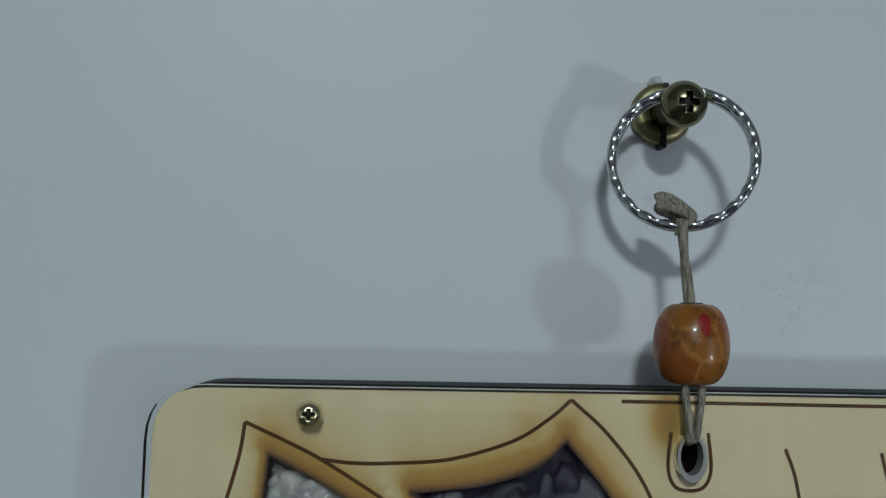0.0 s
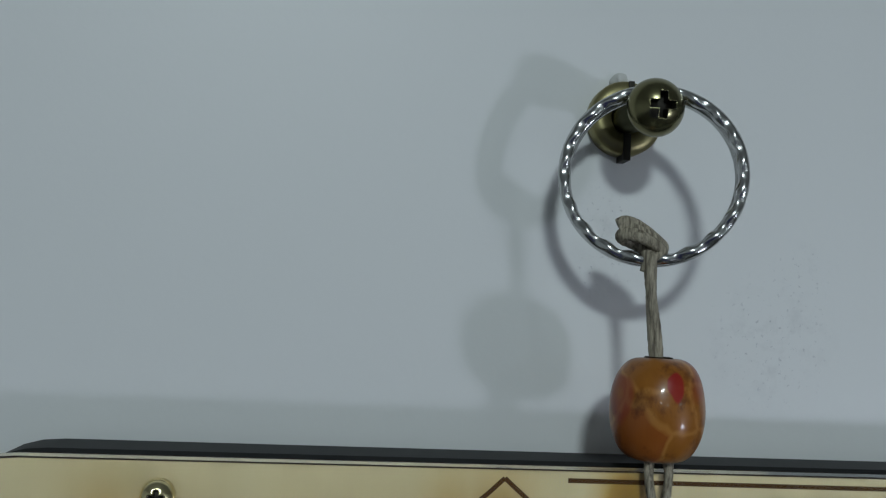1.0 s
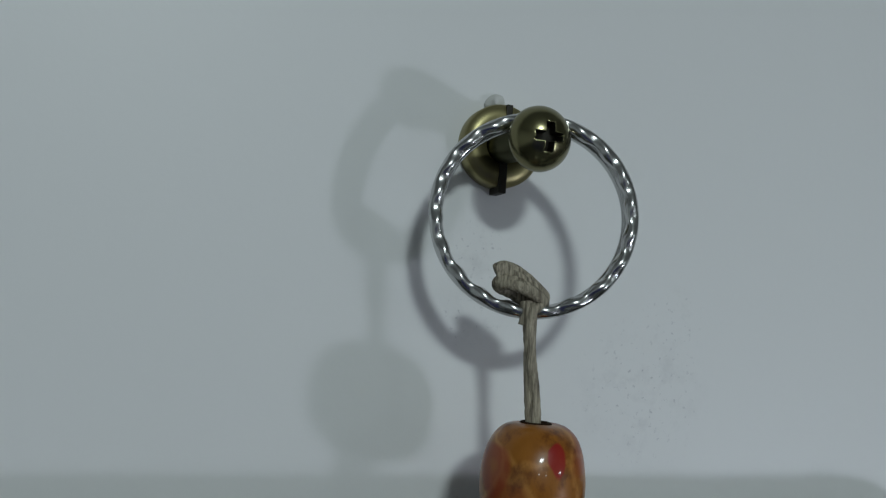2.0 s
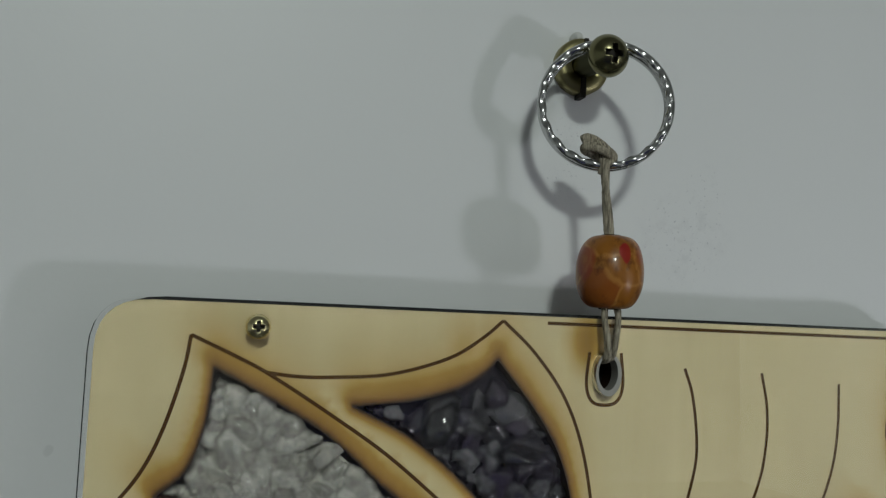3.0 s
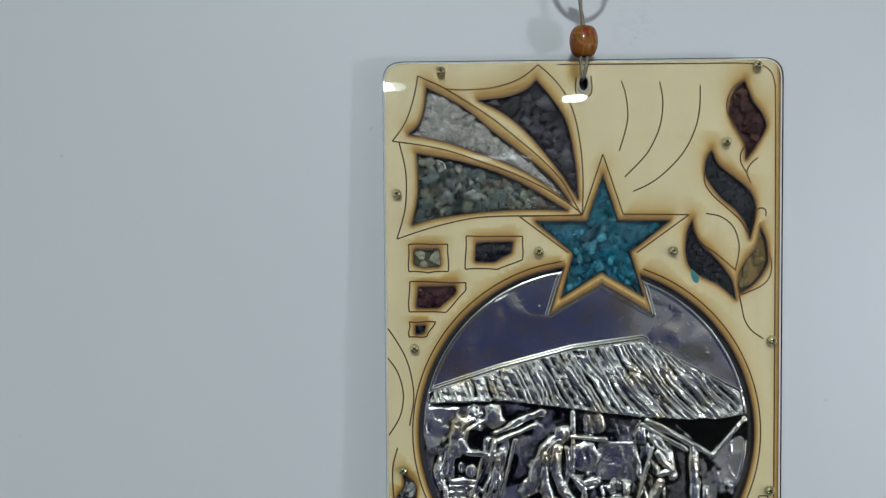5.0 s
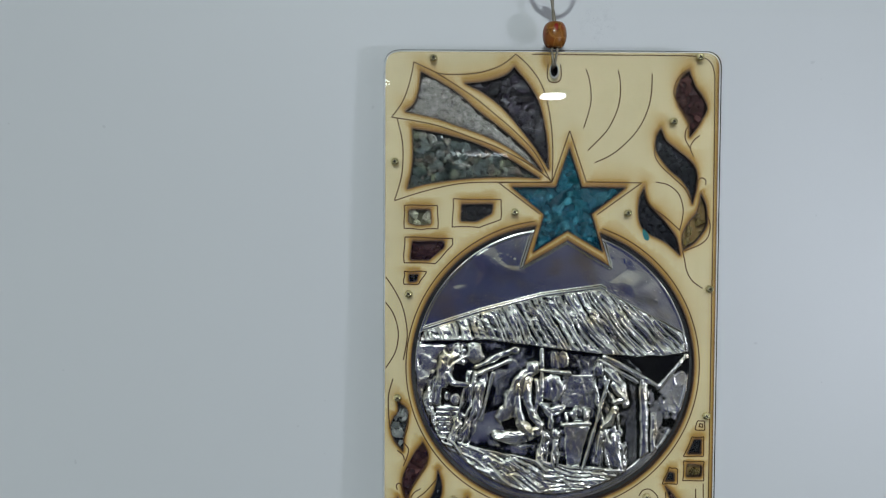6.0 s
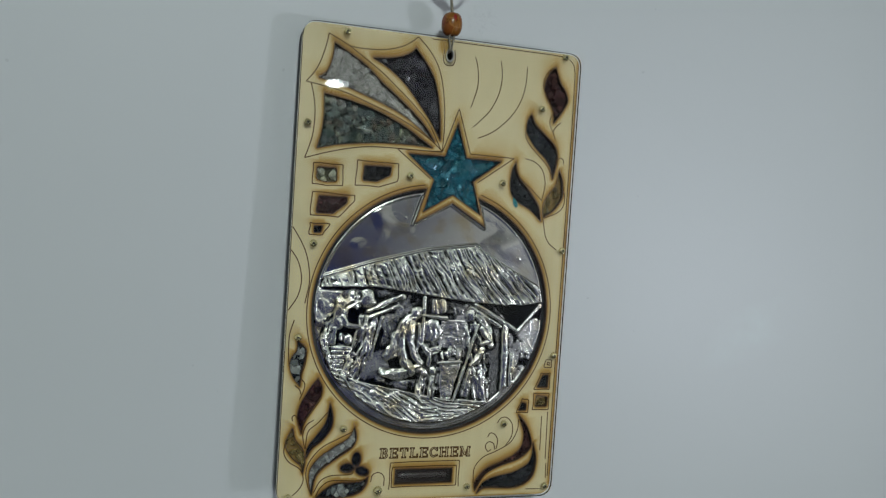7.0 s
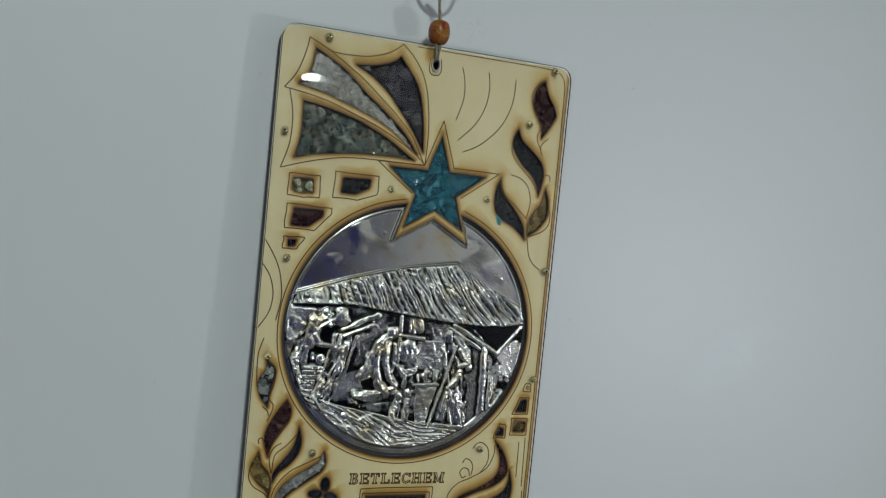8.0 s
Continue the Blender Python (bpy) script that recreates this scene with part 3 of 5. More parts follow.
CELLS = {
    "quartz": [outline([(-55.1, 123.3), (-48.7, 119.9), (-39.8, 114.6), (-31.7, 107.5), (-23.5, 101.4), (-15.4, 94.8), (-9.7, 89.4), (-4.3, 82.3)],
                       [(-4.3, 82.3), (-17, 91.4), (-26.8, 96.4), (-39.9, 101.2), (-49.7, 104.4), (-61.4, 106.9)],
                       [(-61.4, 106.9), (-57.8, 110.3), (-55.8, 116.3), (-55.1, 123.3)])],
    "amethyst": [outline([(-16.1, 125.4), (-18.5, 123), (-22.6, 120.9), (-28.3, 119.5), (-36.5, 118.6)],
                         [(-36.5, 118.6), (-28.4, 114.5), (-20.2, 107.9), (-13.7, 100.5), (-7.2, 92.3), (-1.4, 83.3)],
                         [(-1.4, 83.3), (-2, 92.3), (-3.1, 100.4), (-5.5, 110.2), (-9.6, 117.6), (-16.1, 125.4)])],
    "green": [outline([(-58.7, 99.7), (-51.4, 98.5), (-41.6, 96.5), (-30.1, 92.8), (-18.7, 87.5), (-10.5, 82.5), (-5.3, 79.2)],
                      [(-5.3, 79.2), (-15.5, 79.8), (-28.6, 79.5), (-40, 78.5), (-51.5, 76.9), (-60.6, 74.7)],
                      [(-60.6, 74.7), (-59, 81.2), (-58.3, 89.4), (-58.7, 99.7)])],
    "turquoise": [np.array(STAR_CUT)],
    "smoky": [rounded([(-60, 65.5), (-51.1, 65.6), (-50.7, 59.7), (-56.6, 59.3), (-60, 60.3)], 1.2)],
    "black": [rounded([(-37.7, 68), (-24.7, 68.2), (-25.2, 64.3), (-31.5, 61), (-38.2, 61.1)], 1.0),
              rounded([(-59.9, 38.2), (-56, 38.3), (-56.8, 35.5), (-59.8, 35.2)], 0.7)],
    "garnet": [rounded([(-58.6, 52.3), (-45.2, 52.4), (-45.2, 49.9), (-51.5, 44.5), (-59.4, 44.6)], 1.0),
               outline([(57.3, 124.3), (59.9, 117.8), (62.9, 113.7), (64.8, 109.7), (64.5, 107.2), (61.3, 101.6), (58, 97)],
                       [(58, 97), (57.7, 101.6), (55.6, 105.7), (53.1, 109.8), (52, 113.8), (52.5, 117.9), (54.4, 121.9), (57.3, 124.3)]),
               outline([(-53.8, -33.6), (-51.8, -37.7), (-52.1, -42), (-55.6, -47.6), (-59.1, -53.7), (-60.3, -59.6)],
                       [(-60.3, -59.6), (-62.1, -54.6), (-62.4, -49.8), (-60.8, -44.8), (-57.6, -38.6), (-53.8, -33.6)]),
               outline([(49.9, -52), (55, -58.1), (58, -65.8), (56.8, -70.4), (51, -74.8), (41.5, -78), (33.8, -82.1), (28.7, -90.1)],
                       [(28.7, -90.1), (28.4, -85.9), (33.6, -79.8), (43, -75.6), (49.4, -72.2), (53, -67.6), (53.3, -60.6), (49.9, -52)])],
    "night": [outline([(45.8, 100), (48.2, 95.1), (53.1, 91), (57.2, 87.7), (60, 84.5), (61.3, 80.4), (61, 75.5), (59.4, 68.9)],
                      [(59.4, 68.9), (58.1, 73.8), (54.8, 78.8), (49.9, 82.9), (45.8, 87.8), (43.7, 91.9), (44, 96.8), (45.8, 100)]),
              outline([(39, 75.3), (40.1, 70.7), (41.7, 67.4), (46.6, 62.5), (50.7, 57.5), (53.2, 53.4), (54.5, 47.3)],
                      [(54.5, 47.3), (48.3, 52.6), (41.7, 55.9), (38.1, 59.2), (36.8, 64.2), (37.2, 70.7), (39, 75.3)]),
              outline([(-47.3, -45.9), (-45.7, -51.8), (-46.4, -57.5), (-50.3, -63.1), (-54.8, -66.7), (-57.3, -71.4)],
                      [(-57.3, -71.4), (-57.1, -66.7), (-53.2, -61.1), (-48.9, -54.6), (-47.3, -45.9)]),
              outline([(59.1, -66.7), (61.2, -75), (60.2, -82.7), (56.3, -87.2), (49, -89.5), (34.4, -89), (29.8, -91.6)],
                      [(29.8, -91.6), (32.6, -86.6), (38.7, -83.7), (48.3, -81.8), (56.2, -78), (58.7, -73.5), (59.1, -66.7)]),
              rounded([(61.9, -31.6), (64.9, -31.6), (64.8, -37.7), (59.2, -37.7)], 0.6),
              rounded([(51.3, -45.6), (53.7, -46.2), (53.6, -49.6), (49.7, -49.6)], 0.6),
              ellipse(-33.0, -72.7, 2.1, 3.4), ellipse(-37.2, -76.9, 3.3, 2.1), ellipse(-29.9, -78.6, 3.4, 2.0, -22)],
    "mottled": [outline([(-64.4, -16), (-60.6, -19.2), (-60.3, -23.1), (-61.9, -30.9), (-62.3, -37)],
                      [(-62.3, -37), (-65.8, -32.6), (-67.5, -27.1), (-66.4, -23.2), (-64.4, -20.4), (-64.4, -16)]),
              outline([(-26.8, -81.5), (-27.7, -85.5), (-31.2, -89.2), (-38.3, -90.7), (-51.9, -91.2)],
                      [(-51.9, -91.2), (-48.5, -87.8), (-43.1, -84.5), (-35.9, -84.1), (-30.2, -83.7), (-26.8, -81.5)])],
    "citrine": [outline([(63.1, 72.7), (65.1, 68.1), (65.7, 63.2), (65.3, 59.1), (61.4, 53.3), (56, 49.3)],
                        [(56, 49.3), (55.4, 51.7), (55.7, 55.9), (58.3, 60.8), (61.3, 64.8), (62.5, 68.9), (63.1, 72.7)]),
                outline([(-64.4, -57.3), (-67, -62.9), (-66.8, -66.5), (-63.7, -71.3), (-59.8, -74.8), (-58.5, -78.5)],
                        [(-58.5, -78.5), (-57.9, -72.8), (-59.3, -67.2), (-62.9, -62.9), (-64.4, -57.3)]),
                rounded([(59.2, -42.3), (65.3, -42.9), (65, -47.5), (58.7, -47.5)], 0.8)],
    "silvery": [outline([(-34.7, -57.3), (-33.8, -62.4), (-35.8, -67), (-42.6, -71.7), (-49.3, -76.7), (-52.7, -81.4), (-53.8, -89)],
                        [(-53.8, -89), (-55.1, -82.8), (-54.9, -77.1), (-51.1, -71.6), (-44.4, -66.8), (-37.5, -62.4), (-34.7, -57.3)])],
}
SLOT = np.array([(-13.2, -85.4), (16.0, -85.4), (16.0, -78.4), (-13.2, -78.4)])
HOLE = ellipse(0.4, 124.2, 1.7, 2.7)
wood_holes = [loop for loops in CELLS.values() for loop in loops] + [SLOT, HOLE, medal_loop(MEDAL_R)]

slab("back_plate", [rounded([(LEFT, FOOT + 0.9), (RIGHT - 0.7, FOOT + 0.9), (RIGHT - 0.7, HEAD + 0.2), (LEFT, HEAD + 0.2)], 8.5), HOLE],
               3.05, 9.2, BLACK, plaque, ORIGIN, "black backing board")


def wood_panel():
    """The plywood sheet: a finely meshed face that carries the scorch marks, and charred cut sides."""
    inner = rounded([(LEFT + 0.25, FOOT + 0.25), (RIGHT - 0.25, FOOT + 0.25), (RIGHT - 0.25, HEAD - 0.25), (LEFT + 0.25, HEAD - 0.25)], 6.6)

    def finer(loop, step=0.8):
        out = []
        for a, b in zip(loop, np.roll(loop, -1, 0)):
            n = max(1, int(np.hypot(*(b - a)) / step))
            out += [a + (b - a) * k / n for k in range(n)]
        return np.array(out)

    loops = [finer(np.asarray(l, float)) for l in [inner] + wood_holes]

    def inside(loop, pts):
        x, y, hit = pts[:, 0], pts[:, 1], np.zeros(len(pts), bool)
        for (x0, y0), (x1, y1) in zip(loop, np.roll(loop, -1, 0)):
            if y0 != y1:
                hit ^= ((y0 > y) != (y1 > y)) & (x < (x1 - x0) * (y - y0) / (y1 - y0) + x0)
        return hit

    rng = np.random.default_rng(4)
    rim = np.vstack(loops)

    def nearest(pts, targets):
        """Index of, and distance to, the nearest target of each point."""
        idx, dist = np.empty(len(pts), int), np.empty(len(pts))
        for k in range(0, len(pts), 500):
            d = ((pts[k:k + 500, None] - targets[None]) ** 2).sum(2)
            idx[k:k + 500] = d.argmin(1)
            dist[k:k + 500] = np.sqrt(d.min(1))
        return idx, dist

    def spread(step):
        gx, gy = np.meshgrid(np.arange(LEFT + 1, RIGHT - 0.8, step), np.arange(FOOT + 1, HEAD - 0.8, step))
        pts = np.stack([gx.ravel(), gy.ravel()], 1) + rng.uniform(-0.2, 0.2, (gx.size, 2)) * step
        keep = inside(loops[0], pts)
        for loop in loops[1:]:
            keep &= ~inside(loop, pts)
        pts = pts[keep]
        return pts, nearest(pts, rim)[1]

    wide, wide_far = spread(1.25)
    close, close_far = spread(0.46)
    pts = np.vstack([wide[wide_far > 2.3], close[(close_far > 0.28) & (close_far <= 2.3)]])
    from mathutils.geometry import delaunay_2d_cdt
    verts, edges, start = [Vector(p) for p in rim] + [Vector(p) for p in pts], [], 0
    for loop in loops:
        n = len(loop)
        edges += [(start + k, start + (k + 1) % n) for k in range(n)]
        start += n
    v2, _, f2, *_ = delaunay_2d_cdt(verts, edges, [], 0, 1e-5)
    xy = np.array([tuple(v) for v in v2])
    faces = np.array([f for f in f2 if len(f) == 3])
    mid = xy[faces].mean(1)
    good = inside(loops[0], mid)
    for loop in loops[1:]:
        good &= ~inside(loop, mid)
    faces = faces[good]
    # Smoke from the cutting creeps mostly upward from each opening.
    cut = np.vstack([finer(np.asarray(l, float), 0.25) for l in wood_holes if l is not HOLE])
    at_cut, r = nearest(xy, cut)
    up = np.clip((xy[:, 1] - cut[at_cut, 1]) / (r + 0.6), 0, 1)
    burn = (0.34 + 0.28 * up) * np.exp(-r / (0.9 + 2.6 * up)) + 0.68 * np.exp(-r / 0.62) + (0.05 + 0.05 * up) * np.exp(-r / 7)
    burn = np.maximum(burn, 0.75 * np.exp(-np.clip(RIGHT - xy[:, 0] - 0.3, 0, None) / 1.1))
    burn = np.maximum(burn, 0.5 * np.exp(-np.clip(xy[:, 1] - FOOT, 0, None) / 1.1))
    burn = np.maximum(burn, 0.42 * np.exp(-(((xy[:, 0] + 2.4) / 3.0) ** 2 + ((xy[:, 1] - 128.5) / 4.5) ** 2)))
    burn = np.maximum(burn, 0.24 * np.exp(-(((xy[:, 0] + 21) / 4.0) ** 2 + ((xy[:, 1] - 126) / 6.0) ** 2)))
    n = len(xy)
    co = [tuple(at_mm(u, v, 0) - ORIGIN) for u, v in xy]
    polys = [tuple(f) for f in faces]
    mesh = bpy.data.meshes.new("wood_panel")
    ring_edges = []
    start = 0
    back = []
    for loop in loops:
        m = len(loop)
        b0 = n + len(back)
        back += [tuple(at_mm(u, v, 3.0) - ORIGIN) for u, v in loop]
        ring_edges.append((start, b0, m))
        start += m
    # Front rims for the cut sides, apart from the face so that the scorch stays on the face.
    front = [tuple(at_mm(u, v, 0) - ORIGIN) for loop in loops for u, v in loop]
    base_front = n + len(back)
    sides = []
    for s, b0, m in ring_edges:
        for k in range(m):
            k2 = (k + 1) % m
            sides.append((base_front + s + k, base_front + s + k2, b0 + k2, b0 + k))
    mesh.from_pydata(co + back + front, [], polys + sides)
    at = mesh.attributes.new("burn", "FLOAT", "POINT")
    at.data.foreach_set("value", np.r_[burn, np.zeros(len(back) + len(front))])
    ob = link_mesh("wood_panel", mesh, [BIRCH, CHAR], plaque, "pale birch plywood with brown laser scorch")
    for f in mesh.polygons:
        f.material_index = 0 if f.index < len(polys) else 1
    bm = bmesh.new()
    bm.from_mesh(mesh)
    for f in bm.faces:
        if f.material_index == 0 and f.normal.y > 0:
            f.normal_flip()
    bm.to_mesh(mesh)
    bm.free()
    return ob


wood_panel()
cover = slab("acrylic_cover", [edge, ellipse(0.5, 123.9, 2.1, 3.2)], -2.1, -0.12, ACRYLIC, plaque, ORIGIN, "clear acrylic cover sheet")
cover.visible_shadow = False
slab("hole_rim", [ellipse(0.5, 123.9, 2.06, 3.16), ellipse(0.4, 124.1, 1.55, 2.5)], -2.16, -0.05, plain("frosted acrylic rim", (0.36, 0.35, 0.32), 0.25), plaque, ORIGIN, "whitish polished rim of the cord hole")


def ribbon(points, width=0.50, name="engraved_line", steps=6):
    """A burnt groove as a thin dark ribbon lying in the face."""
    run = np.array(smooth_run(points, steps))
    d = np.gradient(run, axis=0)
    d /= np.linalg.norm(d, axis=1)[:, None] + 1e-9
    nrm = np.stack([-d[:, 1], d[:, 0]], 1) * width / 2
    bm = bmesh.new()
    rows = []
    for p, q in zip(run, nrm):
        rows.append([bm.verts.new(at_mm(*(p + q), -0.012)), bm.verts.new(at_mm(*p, -0.03)), bm.verts.new(at_mm(*(p - q), -0.012))])
    for a, b in zip(rows, rows[1:]):
        bm.faces.new((a[0], b[0], b[1], a[1]))
        bm.faces.new((a[1], b[1], b[2], a[2]))
    return part(name, bm, LINE, plaque, origin=ORIGIN)


for run in (
    [(-58.3, 127.6), (-52.8, 125.1), (-48.2, 122.8), (-39.8, 117.6), (-31.6, 112.1), (-23.5, 105.5), (-15.4, 98.6), (-7.2, 89.9), (-0.3, 77.9)],
    [(-58.3, 127.6), (-59, 122.9), (-61, 115.6), (-63.5, 109.9), (-67.5, 104.5)],
    [(-67.5, 104.5), (-56.2, 102.8), (-46.4, 100.6), (-35, 96.6), (-23.6, 92.4), (-13.8, 87.5), (-5.6, 82.5), (0.1, 77.9)],
    [(-65.1, 104), (-63.2, 96), (-62.6, 89.5), (-63, 81.3), (-64.3, 75.5), (-66.2, 69.5)],
    [(-66.2, 69.5), (-56.5, 72.7), (-46.6, 75.3), (-36.8, 77), (-23.7, 77.5), (-0.3, 77.5)],
    [(-48.2, 122.9), (-44.4, 122.5), (-39.7, 122.5), (-31.6, 123.1), (-23.4, 125.5), (-18.5, 128.5), (-15.5, 131.1)],
    [(-15.5, 131.1), (-10.4, 126.5), (-5.5, 120), (-2.3, 111.8), (-0.3, 100.4), (0.4, 89), (0.1, 77.9)],
    [(13.9, 125), (15.2, 121.4), (16, 116.6), (16.2, 111.7), (15.2, 106.8), (13.2, 100.3)],
    [(27.4, 124.6), (28.4, 119.7), (28.5, 114.8), (27.6, 109.1), (25.4, 103.5), (22.2, 98.3), (15.1, 91)],
    [(41.7, 123.2), (41.6, 116.3), (40.6, 109.9), (38.1, 103.4), (34.4, 97.7), (28.7, 92), (23.8, 88.5), (18.1, 85.9)],
    [(-1.9, 127.0), (-2.3, 122.4), (-1.4, 119.9), (0.7, 119.3), (2.7, 119.9), (3.6, 122.3), (3.2, 127.0)],
    [(-8.7, 131.0), (20, 130.9), (54.7, 130.8)],
    [(54.7, 130.8), (62.8, 130.1), (66.6, 127.4), (68.0, 122.8)],
    [(68.0, 122.8), (68.3, 90), (68.3, 20), (68.3, -84)],
    [(57.0, 124.9), (54.2, 123.1), (51.9, 120.0), (51.0, 116.6), (51.3, 113.8), (53.9, 108.9), (56.9, 104), (57.7, 101.9)],
    [(57.7, 101.9), (56.1, 99.2), (56.1, 95.9), (58, 92.3)],
    [(62.1, 97.5), (59.6, 95.4), (58.2, 92.3), (59.6, 88.6)],
    [(43.3, 93.6), (43.4, 88.7), (46.2, 84.4), (51.1, 79.9), (56, 75.3), (58.7, 70.6)],
    [(61.3, 76.3), (61.6, 78.7), (63.4, 79.7), (64.9, 78.7), (64.9, 76.7)],
    [(39.1, 73.7), (40.6, 69.9), (42.9, 66.8), (46.9, 64.1), (51.7, 60), (54.5, 57.5)],
    [(43.9, 77.9), (49.1, 76.7), (53.5, 73.1), (55.5, 67.3), (55.3, 62.4), (54.2, 57.5)],
    [(65.9, 64), (67.1, 59.9), (66.3, 55), (63, 51.7), (56.5, 48.9)],
    [(55.6, 49), (56.5, 45.2), (57.6, 40.2), (60.1, 36.1), (64.3, 33.1)],
    [(-69.8, 37.4), (-66.7, 32.8), (-63.5, 26.9), (-61.5, 20.3), (-60.6, 12), (-62.2, 2)],
    [(-69.9, 26.7), (-66.8, 22.3), (-64.9, 17), (-64.4, 11.5), (-65.8, 5), (-69.7, -1.5)],
    [(-66.6, -6), (-68.4, -13), (-68.4, -21), (-67.8, -27.5)],
    [(-59.8, -21), (-60.4, -27), (-61.9, -32.8), (-60, -35.9), (-60.4, -39.2), (-62.1, -43.5)],
    [(-64.7, -36.7), (-62.3, -38.7), (-61.6, -41)],
    [(-51.5, -39), (-52.3, -43.6), (-55.8, -49), (-59.2, -54.8), (-60.2, -59.6)],
    [(-54.6, -53.2), (-57.8, -55.4), (-59.5, -60.2), (-58.2, -67)],
    [(-47.8, -49), (-52.6, -54.6), (-57.1, -58.8), (-58, -67)],
    [(-64.6, -53.7), (-65, -51.8), (-63.7, -50.9), (-62.4, -53.2), (-60.3, -59.6)],
    [(-67.3, -62.9), (-67.9, -68.5), (-65.5, -72.9), (-60.6, -76), (-58.4, -79)],
    [(-58.4, -79), (-58.2, -82.7), (-59.9, -86.3), (-63, -89.4)],
    [(-35.4, -59), (-43.2, -62.8), (-50, -66.4), (-55.4, -72.7), (-57, -78.5), (-56, -84.2), (-54, -89)],
    [(-34, -78.9), (-36.2, -80), (-44.8, -80.2), (-49.8, -82.5), (-52.8, -88)],
    [(-27.3, -82.4), (-33.1, -83.1), (-44.7, -82.7), (-49.5, -85.6), (-51.8, -90)],
    [(-25.3, -83.9), (-24.6, -80.5), (-21.6, -79.4), (-18.9, -81.5), (-18.7, -86.2)],
    [(50, -54.1), (49.8, -59.6), (46.4, -66), (38.9, -70.3), (32.2, -73.2), (27.8, -78.6), (27.6, -86.4)],
    [(38.6, -55.9), (40.3, -53.5), (43.5, -53.2), (46.7, -56.6), (46.9, -62.6), (43.8, -67.7)],
    [(33.8, -63.1), (35.2, -61), (37.8, -61.9), (39.4, -65), (38.8, -69.2)],
    [(38.1, -69.5), (37.2, -66.4), (34.6, -65.5), (32.9, -67.6), (34.4, -70.3), (36.2, -69.4)],
    [(62.8, -52.7), (63.1, -70.5)], [(66, -50.5), (66.5, -75.1)], [(67.1, -77.3), (67.3, -85)], [(56.5, -90.4), (65, -90.6)],
):
    ribbon(run)
for loop in (
    STAR_OUT[:4], STAR_OUT[7:] + STAR_OUT[:1],
    [(-62, 67.6), (-48, 67.6), (-47.8, 57.7), (-55, 57.3), (-62, 57.8), (-62, 67.6)],
    [(-41.4, 70.5), (-21.2, 70.2), (-21.3, 61.8), (-30.3, 58.4), (-41.8, 58.5), (-41.4, 70.5)],
    [(-61.7, 54.2), (-41.5, 53.7), (-41.9, 50.6), (-48.8, 43), (-62, 43.3), (-61.7, 54.2)],
    [(-62, 39.7), (-52.5, 39.6), (-55.8, 34.3), (-62.1, 34.2), (-62, 39.7)],
    [(-16.1, -88), (-16, -74.9), (19.6, -74.5), (19.8, -87.7)],
    [(-14.9, -87), (18.3, -87), (18.2, -77), (-14.8, -77), (-14.9, -87)],
    [(63.2, -23.4), (66.2, -23.6), (66.2, -27.6), (62.2, -27.3), (63.2, -23.4)],
    [(63.9, -24.6), (65.3, -24.8), (65.1, -26.4), (63.7, -26.1), (63.9, -24.6)],
    [(60.8, -30.4), (65.9, -30.3), (65.9, -38.8), (57.3, -38.8), (60.8, -30.4)],
    [(57.4, -40.7), (66.2, -41), (66.2, -49.3), (57.2, -49.3), (57.4, -40.7)],
    [(51.4, -43.5), (55, -44.4), (54.9, -50.8), (48.5, -50.8), (51.4, -43.5)],
):
    for a, b in zip(loop, loop[1:]):
        a, b = np.array(a), np.array(b)
        bow = 0.0 if loop[0] in STAR_OUT else 0.28
        off = np.array((b[1] - a[1], a[0] - b[0])) / np.hypot(*(b - a)) * bow
        ribbon([a, a + (b - a) * 0.3 + off * random.uniform(-1, 1), a + (b - a) * 0.7 + off * random.uniform(-1, 1), b])
ring_turns = np.linspace(math.atan2(60.2, 21.0), math.atan2(61.0, -8.4) - 2 * math.pi, 40)
ribbon([MEDAL + 62.3 * np.array([math.cos(a), math.sin(a)]) for a in ring_turns], name="engraved_ring", steps=3)

# The word along the foot, in outlined capitals with slab serifs.
word = new("inscription")
word.parent = plaque
word.matrix_local = Matrix.Translation(at_mm(0, -72.5, 0) - ORIGIN)
TALL = 4.9


